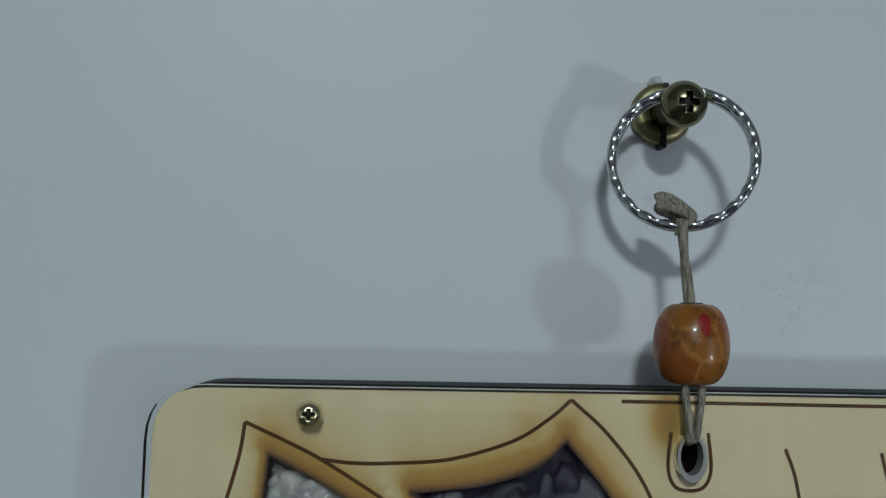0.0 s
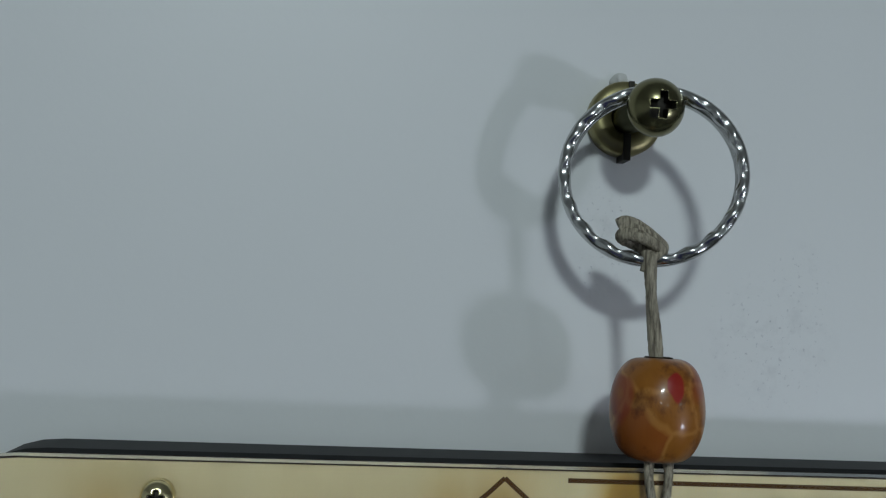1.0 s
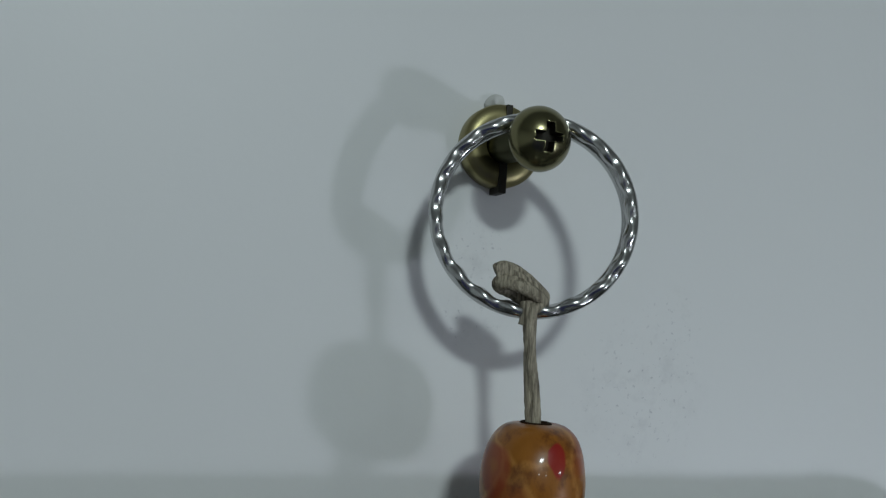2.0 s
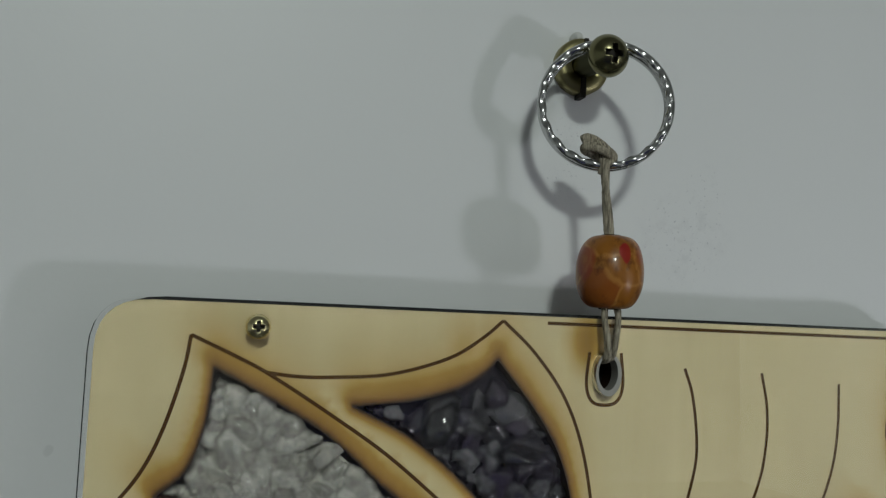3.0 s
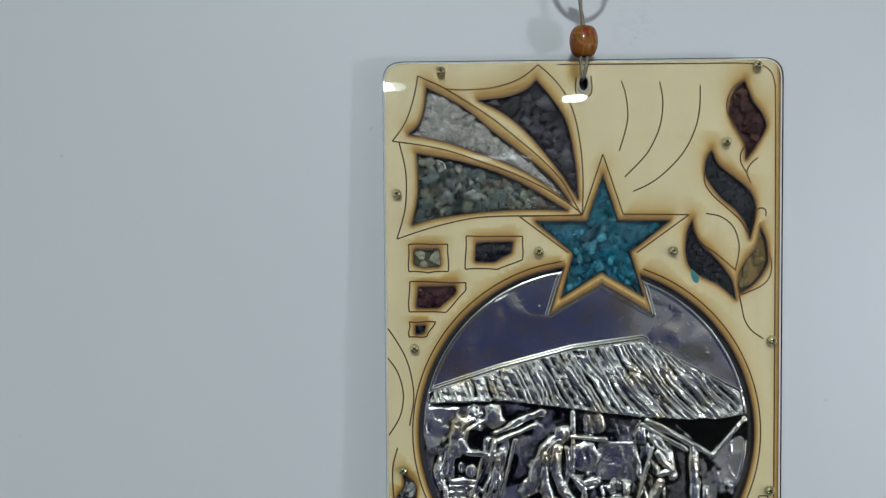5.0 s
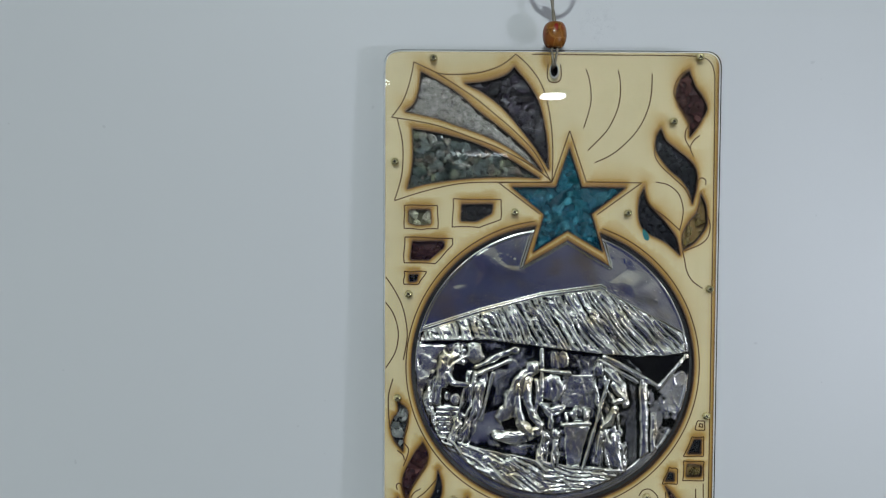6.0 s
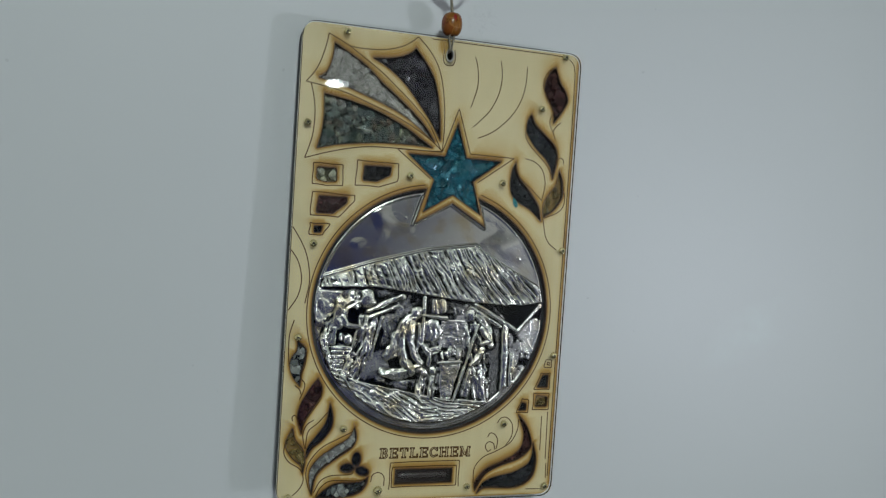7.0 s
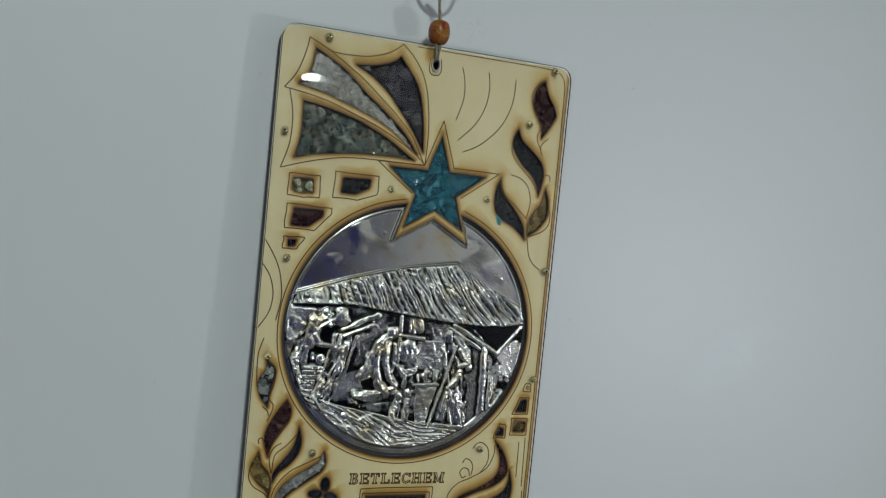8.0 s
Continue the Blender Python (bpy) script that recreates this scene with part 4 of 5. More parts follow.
def letter_pieces(letter, w):
    """Bars (x0, y0, x1, y1) and arcs (cx, cy, rx, ry, from, to) of one capital, in millimetres."""
    foot = lambda x0, x1: [(x0, 0, x1, 0.55), (x0, TALL - 0.55, x1, TALL)]
    stem = [(0.55, 0, 1.55, TALL)] + foot(0, 2.1)
    if letter == "B":
        return stem + [(1.5, 0, 2.3, 0.55), (1.5, TALL - 0.55, 2.3, TALL), (1.5, 2.3, 2.3, 2.8)], [(2.2, 3.72, 1.05, 0.93, -90, 90), (2.2, 1.28, 1.25, 1.02, -90, 90)]
    if letter == "E":
        return stem + [(1.5, 0, w, 0.55), (w - 0.5, 0, w, 1.5), (1.5, TALL - 0.55, w, TALL), (w - 0.5, TALL - 1.4, w, TALL), (1.5, 2.25, w - 0.9, 2.75), (w - 1.2, 1.85, w - 0.8, 3.15)], []
    if letter == "L":
        return stem + [(1.5, 0, w, 0.55), (w - 0.5, 0, w, 1.7)], []
    if letter == "T":
        m = w / 2
        return [(m - 0.5, 0, m + 0.5, TALL), (m - 1.05, 0, m + 1.05, 0.55), (0, TALL - 0.55, w, TALL), (0, TALL - 1.6, 0.5, TALL), (w - 0.5, TALL - 1.6, w, TALL)], []
    if letter == "C":
        return [(w - 0.5, TALL - 1.7, w, TALL - 0.1), (w - 0.5, 0.5, w, 1.3)], [(w / 2 + 0.1, TALL / 2, w / 2 - 0.35, TALL / 2 - 0.35, 35, 325)]
    if letter == "H":
        return [(0.5, 0, 1.4, TALL), (w - 1.4, 0, w - 0.5, TALL), (1.3, 2.2, w - 1.3, 2.75)] + foot(0, 1.9) + foot(w - 1.9, w), []
    return [(0.45, 0, 0.95, TALL), (w - 1.4, 0, w - 0.45, TALL), (0, 0, 1.4, 0.55), (w - 1.9, 0, w, 0.55), (0, TALL - 0.55, 1.3, TALL), (w - 1.3, TALL - 0.55, w, TALL)], []


def carve_letter(letter, left, w):
    bm = bmesh.new()
    layers = [0]

    def face(corners, depth, index):
        f = bm.faces.new([bm.verts.new(Vector((left + x, depth, z)) / 1000) for x, z in corners])
        f.material_index = index

    bars, arcs = letter_pieces(letter, w)
    for grow, depth, index in ((0.27, -0.014, 0), (-0.28, -0.040, 1)):
        for x0, y0, x1, y1 in bars:
            layers[0] += 1
            if min(x1 - x0, y1 - y0) + 2 * grow < 0.05:
                continue
            face([(x0 - grow, y0 - grow), (x1 + grow, y0 - grow), (x1 + grow, y1 + grow), (x0 - grow, y1 + grow)], depth - 0.0008 * layers[0], index)
        for cx, cy, rx, ry, a0, a1 in arcs:
            layers[0] += 1
            turns = [radians(a0 + (a1 - a0) * k / 16) for k in range(17)]
            for a, b in zip(turns, turns[1:]):
                face([(cx + (rx + d) * math.cos(q), cy + (ry + d) * math.sin(q)) for d, q in ((-0.36 - grow, a), (0.36 + grow, a), (0.36 + grow, b), (-0.36 - grow, b))], depth - 0.0008 * layers[0], index)
        if letter == "M":
            for x0, x1 in ((0.7, w / 2), (w - 0.9, w / 2)):
                layers[0] += 1
                half = 0.45 if x0 < x1 else 0.30
                face([(x0 - half - grow, TALL), (x0 + half + grow, TALL), (x1 + half + grow, 0.7 - grow), (x1 - half - grow, 0.7 - grow)], depth - 0.0008 * layers[0], index)
    bm.normal_update()
    for f in bm.faces:
        if f.normal.y > 0:
            f.normal_flip()
    mesh = bpy.data.meshes.new("letter")
    bm.to_mesh(mesh)
    bm.free()
    link_mesh("letter", mesh, [LINE, BIRCH], word)


cursor = -21.6
for letter in "BETLECHEM":
    wide = {"B": 4.0, "M": 5.3, "H": 4.7}.get(letter, 4.1)
    carve_letter(letter, cursor, wide)
    cursor += wide + 0.98


# ---- the medallion ----
def capsule(x, y, ax, ay, bx, by, r):
    """How high a rounded bar from a to b stands at x, y; 0 to 1."""
    dx, dy = bx - ax, by - ay
    s = np.clip(((x - ax) * dx + (y - ay) * dy) / (dx * dx + dy * dy + 1e-9), 0, 1)
    d = np.hypot(x - ax - s * dx, y - ay - s * dy)
    return np.sqrt(np.clip(1 - (d / r) ** 2, 0, 1))


def value_noise(x, y, scale, seed):
    rng = np.random.default_rng(seed)
    grid = rng.uniform(-1, 1, (256, 256))
    u, v = x / scale + 97.3, y / scale + 53.1
    i, j = np.floor(u).astype(int), np.floor(v).astype(int)
    f, g = u - i, v - j
    f, g = f * f * (3 - 2 * f), g * g * (3 - 2 * g)
    q = lambda a, b: grid[(i + a) % 256, (j + b) % 256]
    return (q(0, 0) * (1 - f) + q(1, 0) * f) * (1 - g) + (q(0, 1) * (1 - f) + q(1, 1) * f) * g


def within(x, y, poly):
    hit = np.zeros(x.shape, bool)
    for (x0, y0), (x1, y1) in zip(poly, poly[1:] + poly[:1]):
        if y0 != y1:
            hit ^= ((y0 > y) != (y1 > y)) & (x < (x1 - x0) * (y - y0) / (y1 - y0) + x0)
    return hit


def medallion():
    step = 0.24
    r_out = 58.7
    n = int(r_out / step)
    k = np.arange(-n, n + 1)
    x, y = np.meshgrid(k * step, k * step)
    r = np.hypot(x, y)
    u, v = x + MEDAL[0], y + MEDAL[1]
    h = 0.70 * value_noise(u, v, 21, 1) + 0.38 * value_noise(u + 0.8 * v, v - 0.3 * u, 11, 2) + 0.05 * value_noise(u + 0.8 * v, 0.6 * v, 4.5, 3)
    dark = np.zeros_like(h)
    roof = [(-56.5, 13.2), (-29.7, 21.9), (-3.4, 28.8), (21.8, 32.3), (39.9, 22.7), (57.5, 13.6), (60.5, 6), (46.2, 3.5), (37.7, 3.7), (20.9, 4.8), (6.5, 6.4), (-8, 8.3), (-27.2, 10.6), (-55.5, 9.8)]
    on_roof = within(u, v, roof)
    eave = np.interp(u, [-56, -27, -8, 6.5, 21, 38, 46, 60], [9.8, 10.6, 8.3, 6.4, 4.8, 3.7, 3.5, 6])
    ridge = np.interp(u, [-56.5, -29.7, -3.4, 21.8, 39.9, 57.5], [13.2, 21.9, 28.8, 32.3, 22.7, 13.6])
    up = np.clip((v - eave) / (ridge - eave + 0.5), 0, 1)
    # Straw: long slanting ridges, steeper on the sunny side of the roof.
    lean = np.interp(u, [-56, 0, 22, 58], [0.35, 0.50, 0.72, 1.05])
    along = u + (v - 20) * lean
    warp = 1.0 * value_noise(u, v, 9, 4) + 0.18 * value_noise(u, v, 2.5, 5)
    straw = (1 - np.abs(value_noise(along + warp, v * 0.10, 1.5, 6))) ** 2 * 0.75 + 0.32 * np.abs(value_noise(along + warp, v * 0.16, 0.6, 7))
    sheaf = value_noise(along, v * 0.35, 4.5, 21)
    h = np.where(on_roof, 1.15 - 0.95 * up + 1.15 * straw + 0.25 * sheaf + 0.08 * value_noise(u, v, 1.8, 35) + 0.26 * np.clip(0.35 + 1.1 * value_noise(u, v, 7, 36), 0, 1) * (1 - np.mod((v + 0.35 * u + 1.2 * value_noise(u, v, 4, 37)) / 2.3, 1.0)), h)
    dark = np.where(on_roof, np.clip(0.95 - 1.7 * straw, 0, 1), dark)
    # Below the eaves: a hollow with posts, drapery-like folds and lumps, over trodden ground.
    ground_line = np.interp(u, [-58, -40, -30, -10, 5, 20, 40, 58], [-22, -33, -36, -40, -43, -44, -46, -40])
    below = (v < eave) & ~on_roof
    ground = below & (v < ground_line)
    hollow = below & ~ground
    crumple = value_noise(u, v, 3.4, 10) + 0.3 * value_noise(u, v, 1.4, 11)
    sweep = v + u * np.interp(u, [-58, -20, 20, 58], [0.55, 0.42, 0.22, 0.05]) + 1.4 * value_noise(u, v, 12, 12)
    broad = value_noise(u * 0.16, sweep, 3.4, 13)
    streak = np.abs(value_noise(u * 0.22, sweep + 0.5 * broad, 1.25, 22))
    patch = np.clip(0.55 + 0.9 * value_noise(u, v, 7, 23), 0.1, 1)
    # Trodden straw: long strokes, each sloping up towards the light and ending in a short dark step.
    phase = np.mod(sweep / 2.3 + 0.9 * broad + 0.8 * value_noise(u, v, 11, 33), 1.0)
    small = np.mod(sweep / 0.95 + 1.1 * value_noise(u * 0.3, v, 4, 34), 1.0)
    fall = np.clip(ground_line - v, 0, 16) * 0.055
    h = np.where(ground, 0.25 + fall + (0.25 + 0.4 * patch) * (1 - phase) + 0.15 * (1 - small) + 0.2 * streak + 0.12 * value_noise(u, v, 1.3, 80) + 0.06 * value_noise(u, v, 0.7, 81), h)
    dark = np.where(ground, np.clip(2.4 * (phase - 0.72), 0, 0.8) * np.clip(1.3 * patch, 0.3, 1), dark)
    sky_right = below & (u > 43.6 + np.clip(v + 10, 0, 20) * 0.95)
    h = np.where(sky_right, 0.25 + 0.40 * value_noise(u, v, 5, 15) + 0.22 * np.abs(value_noise(u, v * 1.5, 1.6, 16)), h)
    dark = np.where(sky_right, 0, dark)

    # The back of the shed: a dull hammered sheet, on which all the rest is raised.
    warp_u = u + 2.5 * value_noise(u, v, 7, 52) + 0.8 * value_noise(u, v, 2.5, 53)
    flow = (1 - np.abs(value_noise(warp_u + 0.3 * v, 0.30 * v, 2.3, 54))) ** 2 + 0.5 * (1 - np.abs(value_noise(warp_u + 0.4 * v, 0.45 * v, 1.1, 55))) ** 2
    back = -0.15 + 0.26 * value_noise(u, v, 5, 40) + 0.18 * (flow - 0.7) + 0.05 * value_noise(u, v, 0.9, 42)
    h, dark = np.where(hollow, back, h), np.where(hollow, 0.20 + 0.60 * value_noise(u, v, 6, 43) + 0.35 * value_noise(u, v, 1.6, 45), dark)

    def form(points, radii, top, folds=0.0, seed=1, gap=2.2):
        """A rounded form along a run of points; folds: how deep its lengthwise creases are."""
        nonlocal h, dark
        best, across, run = np.full_like(h, -9.0), np.zeros_like(h), np.zeros_like(h)
        start = 0.0
        for (ax, ay), (bx, by), ra, rb in zip(points, points[1:], radii, radii[1:]):
            dx, dy = bx - ax, by - ay
            ln = math.hypot(dx, dy) + 1e-6
            f = np.clip(((u - ax) * dx + (v - ay) * dy) / ln ** 2, 0, 1)
            rr = 1.22 * (ra + f * (rb - ra)) * (1 + 0.26 * value_noise(u, v, 3.2, 44 + seed))
            q = 1 - (np.hypot(u - ax - f * dx, v - ay - f * dy) / rr) ** 2
            mine = q > best
            best = np.where(mine, q, best)
            across = np.where(mine, ((u - ax) * dy - (v - ay) * dx) / ln, across)
            run = np.where(mine, start + f * ln, run)
            start += ln
        c = np.sqrt(np.clip(best, 0, 1))
        bend = across + 0.9 * value_noise(u, v, 5, 60 + seed) + 0.10 * run
        crest = (1 - np.abs(value_noise(bend + 11 * seed, run * 0.13, gap, 61))) ** 2 + 0.35 * (1 - np.abs(value_noise(bend + 5 * seed, run * 0.25, gap * 0.45, 62))) ** 2
        high = 0.88 * top * c ** 0.8 + (1.3 * folds + 0.14) * (crest - 0.75) * np.sqrt(c) + 0.09 * crumple * c
        mask = (best > 0.03) & (high > h - 0.25 * (c > 0.6))
        h = np.where(mask, high, h)
        # Darker towards the form's edge and between its folds.
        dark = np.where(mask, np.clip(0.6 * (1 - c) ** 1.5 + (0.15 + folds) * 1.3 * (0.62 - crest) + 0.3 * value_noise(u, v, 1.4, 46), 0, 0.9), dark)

    def lump(x, y, r, top, rough=0.0, seed=1):
        form([(x, y - 0.2 * r), (x, y + 0.2 * r)], [r, r], top, rough, seed, 1.3)

    def panel(poly, level, tone, relief=0.0):
        """A flat patch at one level; relief: an array that is added to it."""
        nonlocal h, dark
        wavy = within(u + 0.5 * value_noise(u, v, 3, 71), v + 0.5 * value_noise(u, v, 3, 72), poly)
        h, dark = np.where(wavy, level + relief + 0.12 * crumple, h), np.where(wavy, tone, dark)

    rungs = 0.11 * np.abs(value_noise(u * 0.15, v + 0.8 * value_noise(u, v, 6, 73), 0.9, 74))
    reeds = 0.22 * np.abs(value_noise(u + 0.12 * v, v * 0.1, 0.9, 75))
    course = np.floor((v + 60) / 2.2)
    bricks = -0.22 * ((np.mod(v + 60, 2.2) < 0.45) | (np.mod(u + 60 + 1.4 * np.mod(course, 2), 2.8) < 0.4)) + 0.10 * value_noise(u, v, 1.1, 76)
    # Under the low end of the roof.
    panel([(-57, 8), (-44, 8), (-50, -6), (-56, -14)], 0.25, 0.05, 0.14 * value_noise(u, v, 2.4, 77))
    form([(-37, 4), (-43, 1), (-48, -8), (-52, -18), (-50, -29)], [2.5, 4.0, 4.2, 3.6, 3.0], 1.25, 0.55, 2)
    form([(-45, 0), (-45.5, -8), (-47.5, -16)], [2.0, 2.6, 1.8], 1.55, 0.08, 3)
    form([(-51, -12), (-53, -20), (-51.5, -30)], [1.6, 2.0, 1.6], 1.3, 0.5, 4)
    panel([(-48.5, -18), (-37.5, -18.5), (-36, -33), (-47.5, -33)], 0.45, 0.12, bricks)
    panel([(-46, -10.5), (-37.5, -9.5), (-37.5, -17), (-46.5, -16.5)], -0.6, 0.9)
    lump(-43.5, -14, 1.5, 0.7, 0.2, 5)
    lump(-40.2, -15.2, 1.7, 0.8, 0.2, 6)
    panel([(-40, 0.5), (-35, -0.5), (-36.4, -7.6), (-41.5, -7)], -0.9, 1.0)
    form([(-43.5, -4), (-41.5, -8), (-35.0, -8.9)], [1.6, 1.5, 0.9], 1.6, 0.15, 7)
    lump(-38.6, 5.2, 2.6, 1.35, 0.5, 8)
    lump(-36.3, 2.0, 1.8, 1.3, 0.5, 9)
    lump(-31.8, 4.8, 3.3, 1.75, 0.0, 10)
    # Hanging cloth and slanting poles.
    form([(-28, -3), (-30.5, -18), (-36, -34)], [1.6, 2.0, 2.0], 0.6, 0.35, 11, 1.6)
    form([(-33, -5), (-35.5, -18), (-42, -34)], [2.2, 2.6, 2.4], 0.95, 0.5, 12, 1.8)
    panel([(-30, -21), (-21, -20), (-19, -29), (-31, -31)], -0.1, 0.0)
    form([(-24, -4), (-29, -24)], [0.6, 0.5], 0.45, 0.0, 13)
    form([(-31, -1), (-23, 3), (-14.5, 6.5)], [1.0, 1.2, 1.3], 1.3, 0.1, 14)
    form([(-30, -4), (-17, 1.5)], [0.8, 0.8], 0.9, 0.1, 15)
    # The bent draped form at the middle.
    panel([(-22, -6), (-12, -1), (-17, -16), (-24, -18)], -0.1, 0.35, reeds)
    form([(-6.5, -2.5), (-11.5, -5.5), (-15.5, -14), (-17.5, -23)], [1.8, 2.4, 3.4, 3.8], 1.3, 0.45, 16)
    form([(-9.0, -6.5), (-9.5, -14), (-7.0, -22), (-3.5, -26)], [1.6, 1.7, 1.8, 1.5], 1.85, 0.25, 17)
    form([(-13.5, -9), (-13.5, -17), (-12, -25), (-8, -30)], [1.3, 1.5, 2.0, 2.2], 1.75, 0.3, 18)
    panel([(-20.5, -24.5), (-15.2, -23), (-13.6, -28), (-19.0, -28.4)], -0.5, 0.95)
    form([(-22.5, -31), (-14, -31.6), (-4, -29)], [1.6, 2.6, 2.0], 1.6, 0.4, 19)
    form([(-5.5, -7), (-4.6, -15), (-5.8, -20)], [0.8, 1.0, 0.8], 1.2, 0.2, 20)
    lump(-6.8, -1.4, 2.5, 1.6, 0.25, 21)
    # Boards at the back, with one smooth round boss.
    panel([(-2.3, 6.5), (10, 5), (10, -1.6), (-2.3, -1.6)], -0.4, 0.5)
    lump(4.0, 2.4, 3.2, 0.35, 0.1, 22)
    panel([(6, -4.5), (19, -4.5), (18, -19), (5, -18)], 0.05, 0.12, rungs)
    form([(-3.1, 6.5), (-3.3, -16)], [0.8, 0.8], 1.0, 0.0, 23)
    form([(-3.5, -2.6), (8.5, -3.6)], [0.85, 0.8], 1.25, 0.0, 24)
    lump(1.3, -10, 4.4, 0.85, 0.0, 25)
    # Trough with heaped straw, and the low forms before it.
    form([(-3, -17), (0.5, -20.8), (5.5, -19)], [1.2, 2.0, 1.2], 1.45, 0.5, 26, 1.4)
    form([(1.5, -22), (0.8, -27)], [1.6, 1.2], 1.2, 0.4, 27, 1.4)
    lump(8.5, -22.6, 2.0, 1.25, 0.6, 28)
    lump(12.2, -20.6, 2.1, 1.35, 0.6, 29)
    lump(16.0, -21.8, 2.0, 1.2, 0.6, 30)
    panel([(7, -26.8), (17.4, -26.6), (13.6, -43.6), (7.6, -43)], 0.55, 0.0, 0.08 * value_noise(u, v, 3.5, 78))
    form([(5.8, -25.8), (17.6, -25.4)], [0.9, 0.9], 1.4, 0.1, 31)
    form([(-2, -33), (-3, -41)], [2.0, 2.2], 1.1, 0.5, 32, 1.5)
    form([(3.2, -33), (2.6, -43)], [1.6, 1.8], 1.3, 0.5, 33, 1.4)
    lump(-1.6, -30.4, 1.9, 1.4, 0.3, 34)
    lump(3.4, -30.2, 1.9, 1.6, 0.3, 35)
    # The upright draped form with a pole.
    panel([(32, 0), (39, -4), (40, -46), (34, -46)], -0.3, 0.35, reeds)
    form([(22.5, -8), (25.5, -20), (27, -32), (29.5, -46)], [3.0, 4.4, 4.2, 3.6], 1.25, 0.55, 36)
    form([(25, -3), (30, -9), (32.5, -17)], [1.8, 2.6, 1.6], 1.45, 0.4, 37)
    form([(27.5, -8.5), (32.0, -14.5), (28.2, -16.2)], [1.4, 1.5, 1.1], 1.95, 0.15, 38)
    form([(28.4, -19), (25.5, -24.5), (22.8, -27)], [1.6, 2.0, 1.2], 1.9, 0.25, 39)
    form([(28.5, -31), (31.5, -47)], [1.7, 1.6], 1.85, 0.3, 40)
    form([(23, -30), (21.5, -42)], [1.6, 1.8], 1.2, 0.45, 41)
    lump(21.6, -2.4, 2.7, 1.5, 0.55, 42)
    form([(25.4, -6.5), (14.6, -45)], [0.8, 0.7], 2.0, 0.0, 43)
    # Posts, rafters and the deep corner under the high end of the roof.
    panel([(33, 3.4), (58.5, 4.4), (47, -8.2), (44, -8.5)], -0.9, 1.0)
    form([(24, 3.4), (46.5, -9)], [1.2, 1.2], 1.4, 0.05, 44)
    form([(21.5, 2), (38, -7.5)], [0.9, 0.8], 1.0, 0.1, 45)
    form([(46.5, -10), (58.2, 4.0)], [0.9, 0.9], 1.3, 0.05, 46)
    form([(40.2, -7), (41.6, -46)], [1.7, 1.7], 1.5, 0.08, 47)
    form([(44.6, -22), (45.0, -44)], [1.1, 1.3], 0.95, 0.3, 48)
    # Small creases over all of it.
    h = np.where(hollow, h + 0.11 * (flow - 0.7) + 0.05 * value_noise(u, v, 0.8, 79), h)
    rng = np.random.default_rng(43)
    wobble = 1 + 0.40 * value_noise(u, v, 3.0, 19)
    crease = 0.10 * value_noise(u + 0.5 * v, 0.4 * v, 1.7, 26) + 0.05 * value_noise(u, v, 1.0, 27)
    h, dark = h.copy(), dark.copy()

    def stroke(p, q, e, thick, top, where):
        """One bent crease pressed up from behind."""
        xs, ys = (p[0], q[0], e[0]), (p[1], q[1], e[1])
        pad = thick * 1.5 + 0.5
        c0, c1 = (max(0, int((a - MEDAL[0]) / step) + n) for a in (min(xs) - pad, max(xs) + pad))
        r0, r1 = (max(0, int((a - MEDAL[1]) / step) + n) for a in (min(ys) - pad, max(ys) + pad))
        cut = (slice(r0, r1), slice(c0, c1))
        uu, vv, ww = u[cut], v[cut], wobble[cut]
        c = np.maximum(capsule(uu, vv, *p, *q, thick * ww), capsule(uu, vv, *q, *e, thick * 0.8 * ww))
        high = top * (0.08 + 0.92 * c) + crease[cut] * c
        mask = (c > 0.05) & (high > h[cut]) & where[cut]
        h[cut], dark[cut] = np.where(mask, high, h[cut]), np.where(mask, np.clip(0.6 - 0.9 * c, 0, 1), dark[cut])

    for _ in range(330):
        px, py = rng.uniform(-56, 52), rng.uniform(-58, -22)
        turn = math.atan(-float(np.interp(px, [-58, -20, 20, 58], [0.75, 0.50, 0.22, -0.10]))) + rng.normal(0, 0.22)
        reach = rng.uniform(2.0, 6.0)
        dx, dy = reach * math.cos(turn), reach * math.sin(turn)
        stroke((px, py), (px + dx, py + dy), (px + 2 * dx, py + 2 * dy + rng.normal(0, 0.8)), rng.uniform(0.5, 1.5), 0.75 + rng.uniform(0.0, 1.05), ground)
    # Raised rims: round the disc, under the eaves' edge, along the ridge and round the star's points.
    line = np.abs(v - ridge - 0.9)
    h = np.where((line < 0.8) & (u < 24) & (u > -57), np.maximum(h, 0.75 * np.sqrt(np.clip(1 - (line / 0.8) ** 2, 0, 1))), h)
    star = [(-4.8, 64.1), (-11.7, 41.9), (7.0, 52.9), (25.2, 41.9), (19.3, 64.0)]
    for (ax, ay), (bx, by) in zip(star, star[1:]):
        h = np.maximum(h, 1.0 * capsule(u, v, ax, ay, bx, by, 1.0))
    pits = np.clip(value_noise(u, v, 0.75, 30) - 0.72, 0, 1) * 0.5 * (value_noise(u, v, 9, 31) > 0.15)
    h = np.where(h < 0.35, h + pits, h)
    h = np.where((r > 55.0) & (v < -38), 0.5 + 0.05 * value_noise(u, v, 6, 32), h)
    dark = np.where((r > 55.0) & (v < -38), 0, dark)
    h = np.where(r > 57.2, np.maximum(h * 0.2, 0.35 * np.sqrt(np.clip(1 - ((r - 57.8) / 0.9) ** 2, 0, 1))), h)
    for _ in range(2):
        h[1:-1, 1:-1] = (h[1:-1, 1:-1] * 4 + h[:-2, 1:-1] + h[2:, 1:-1] + h[1:-1, :-2] + h[1:-1, 2:]) / 8
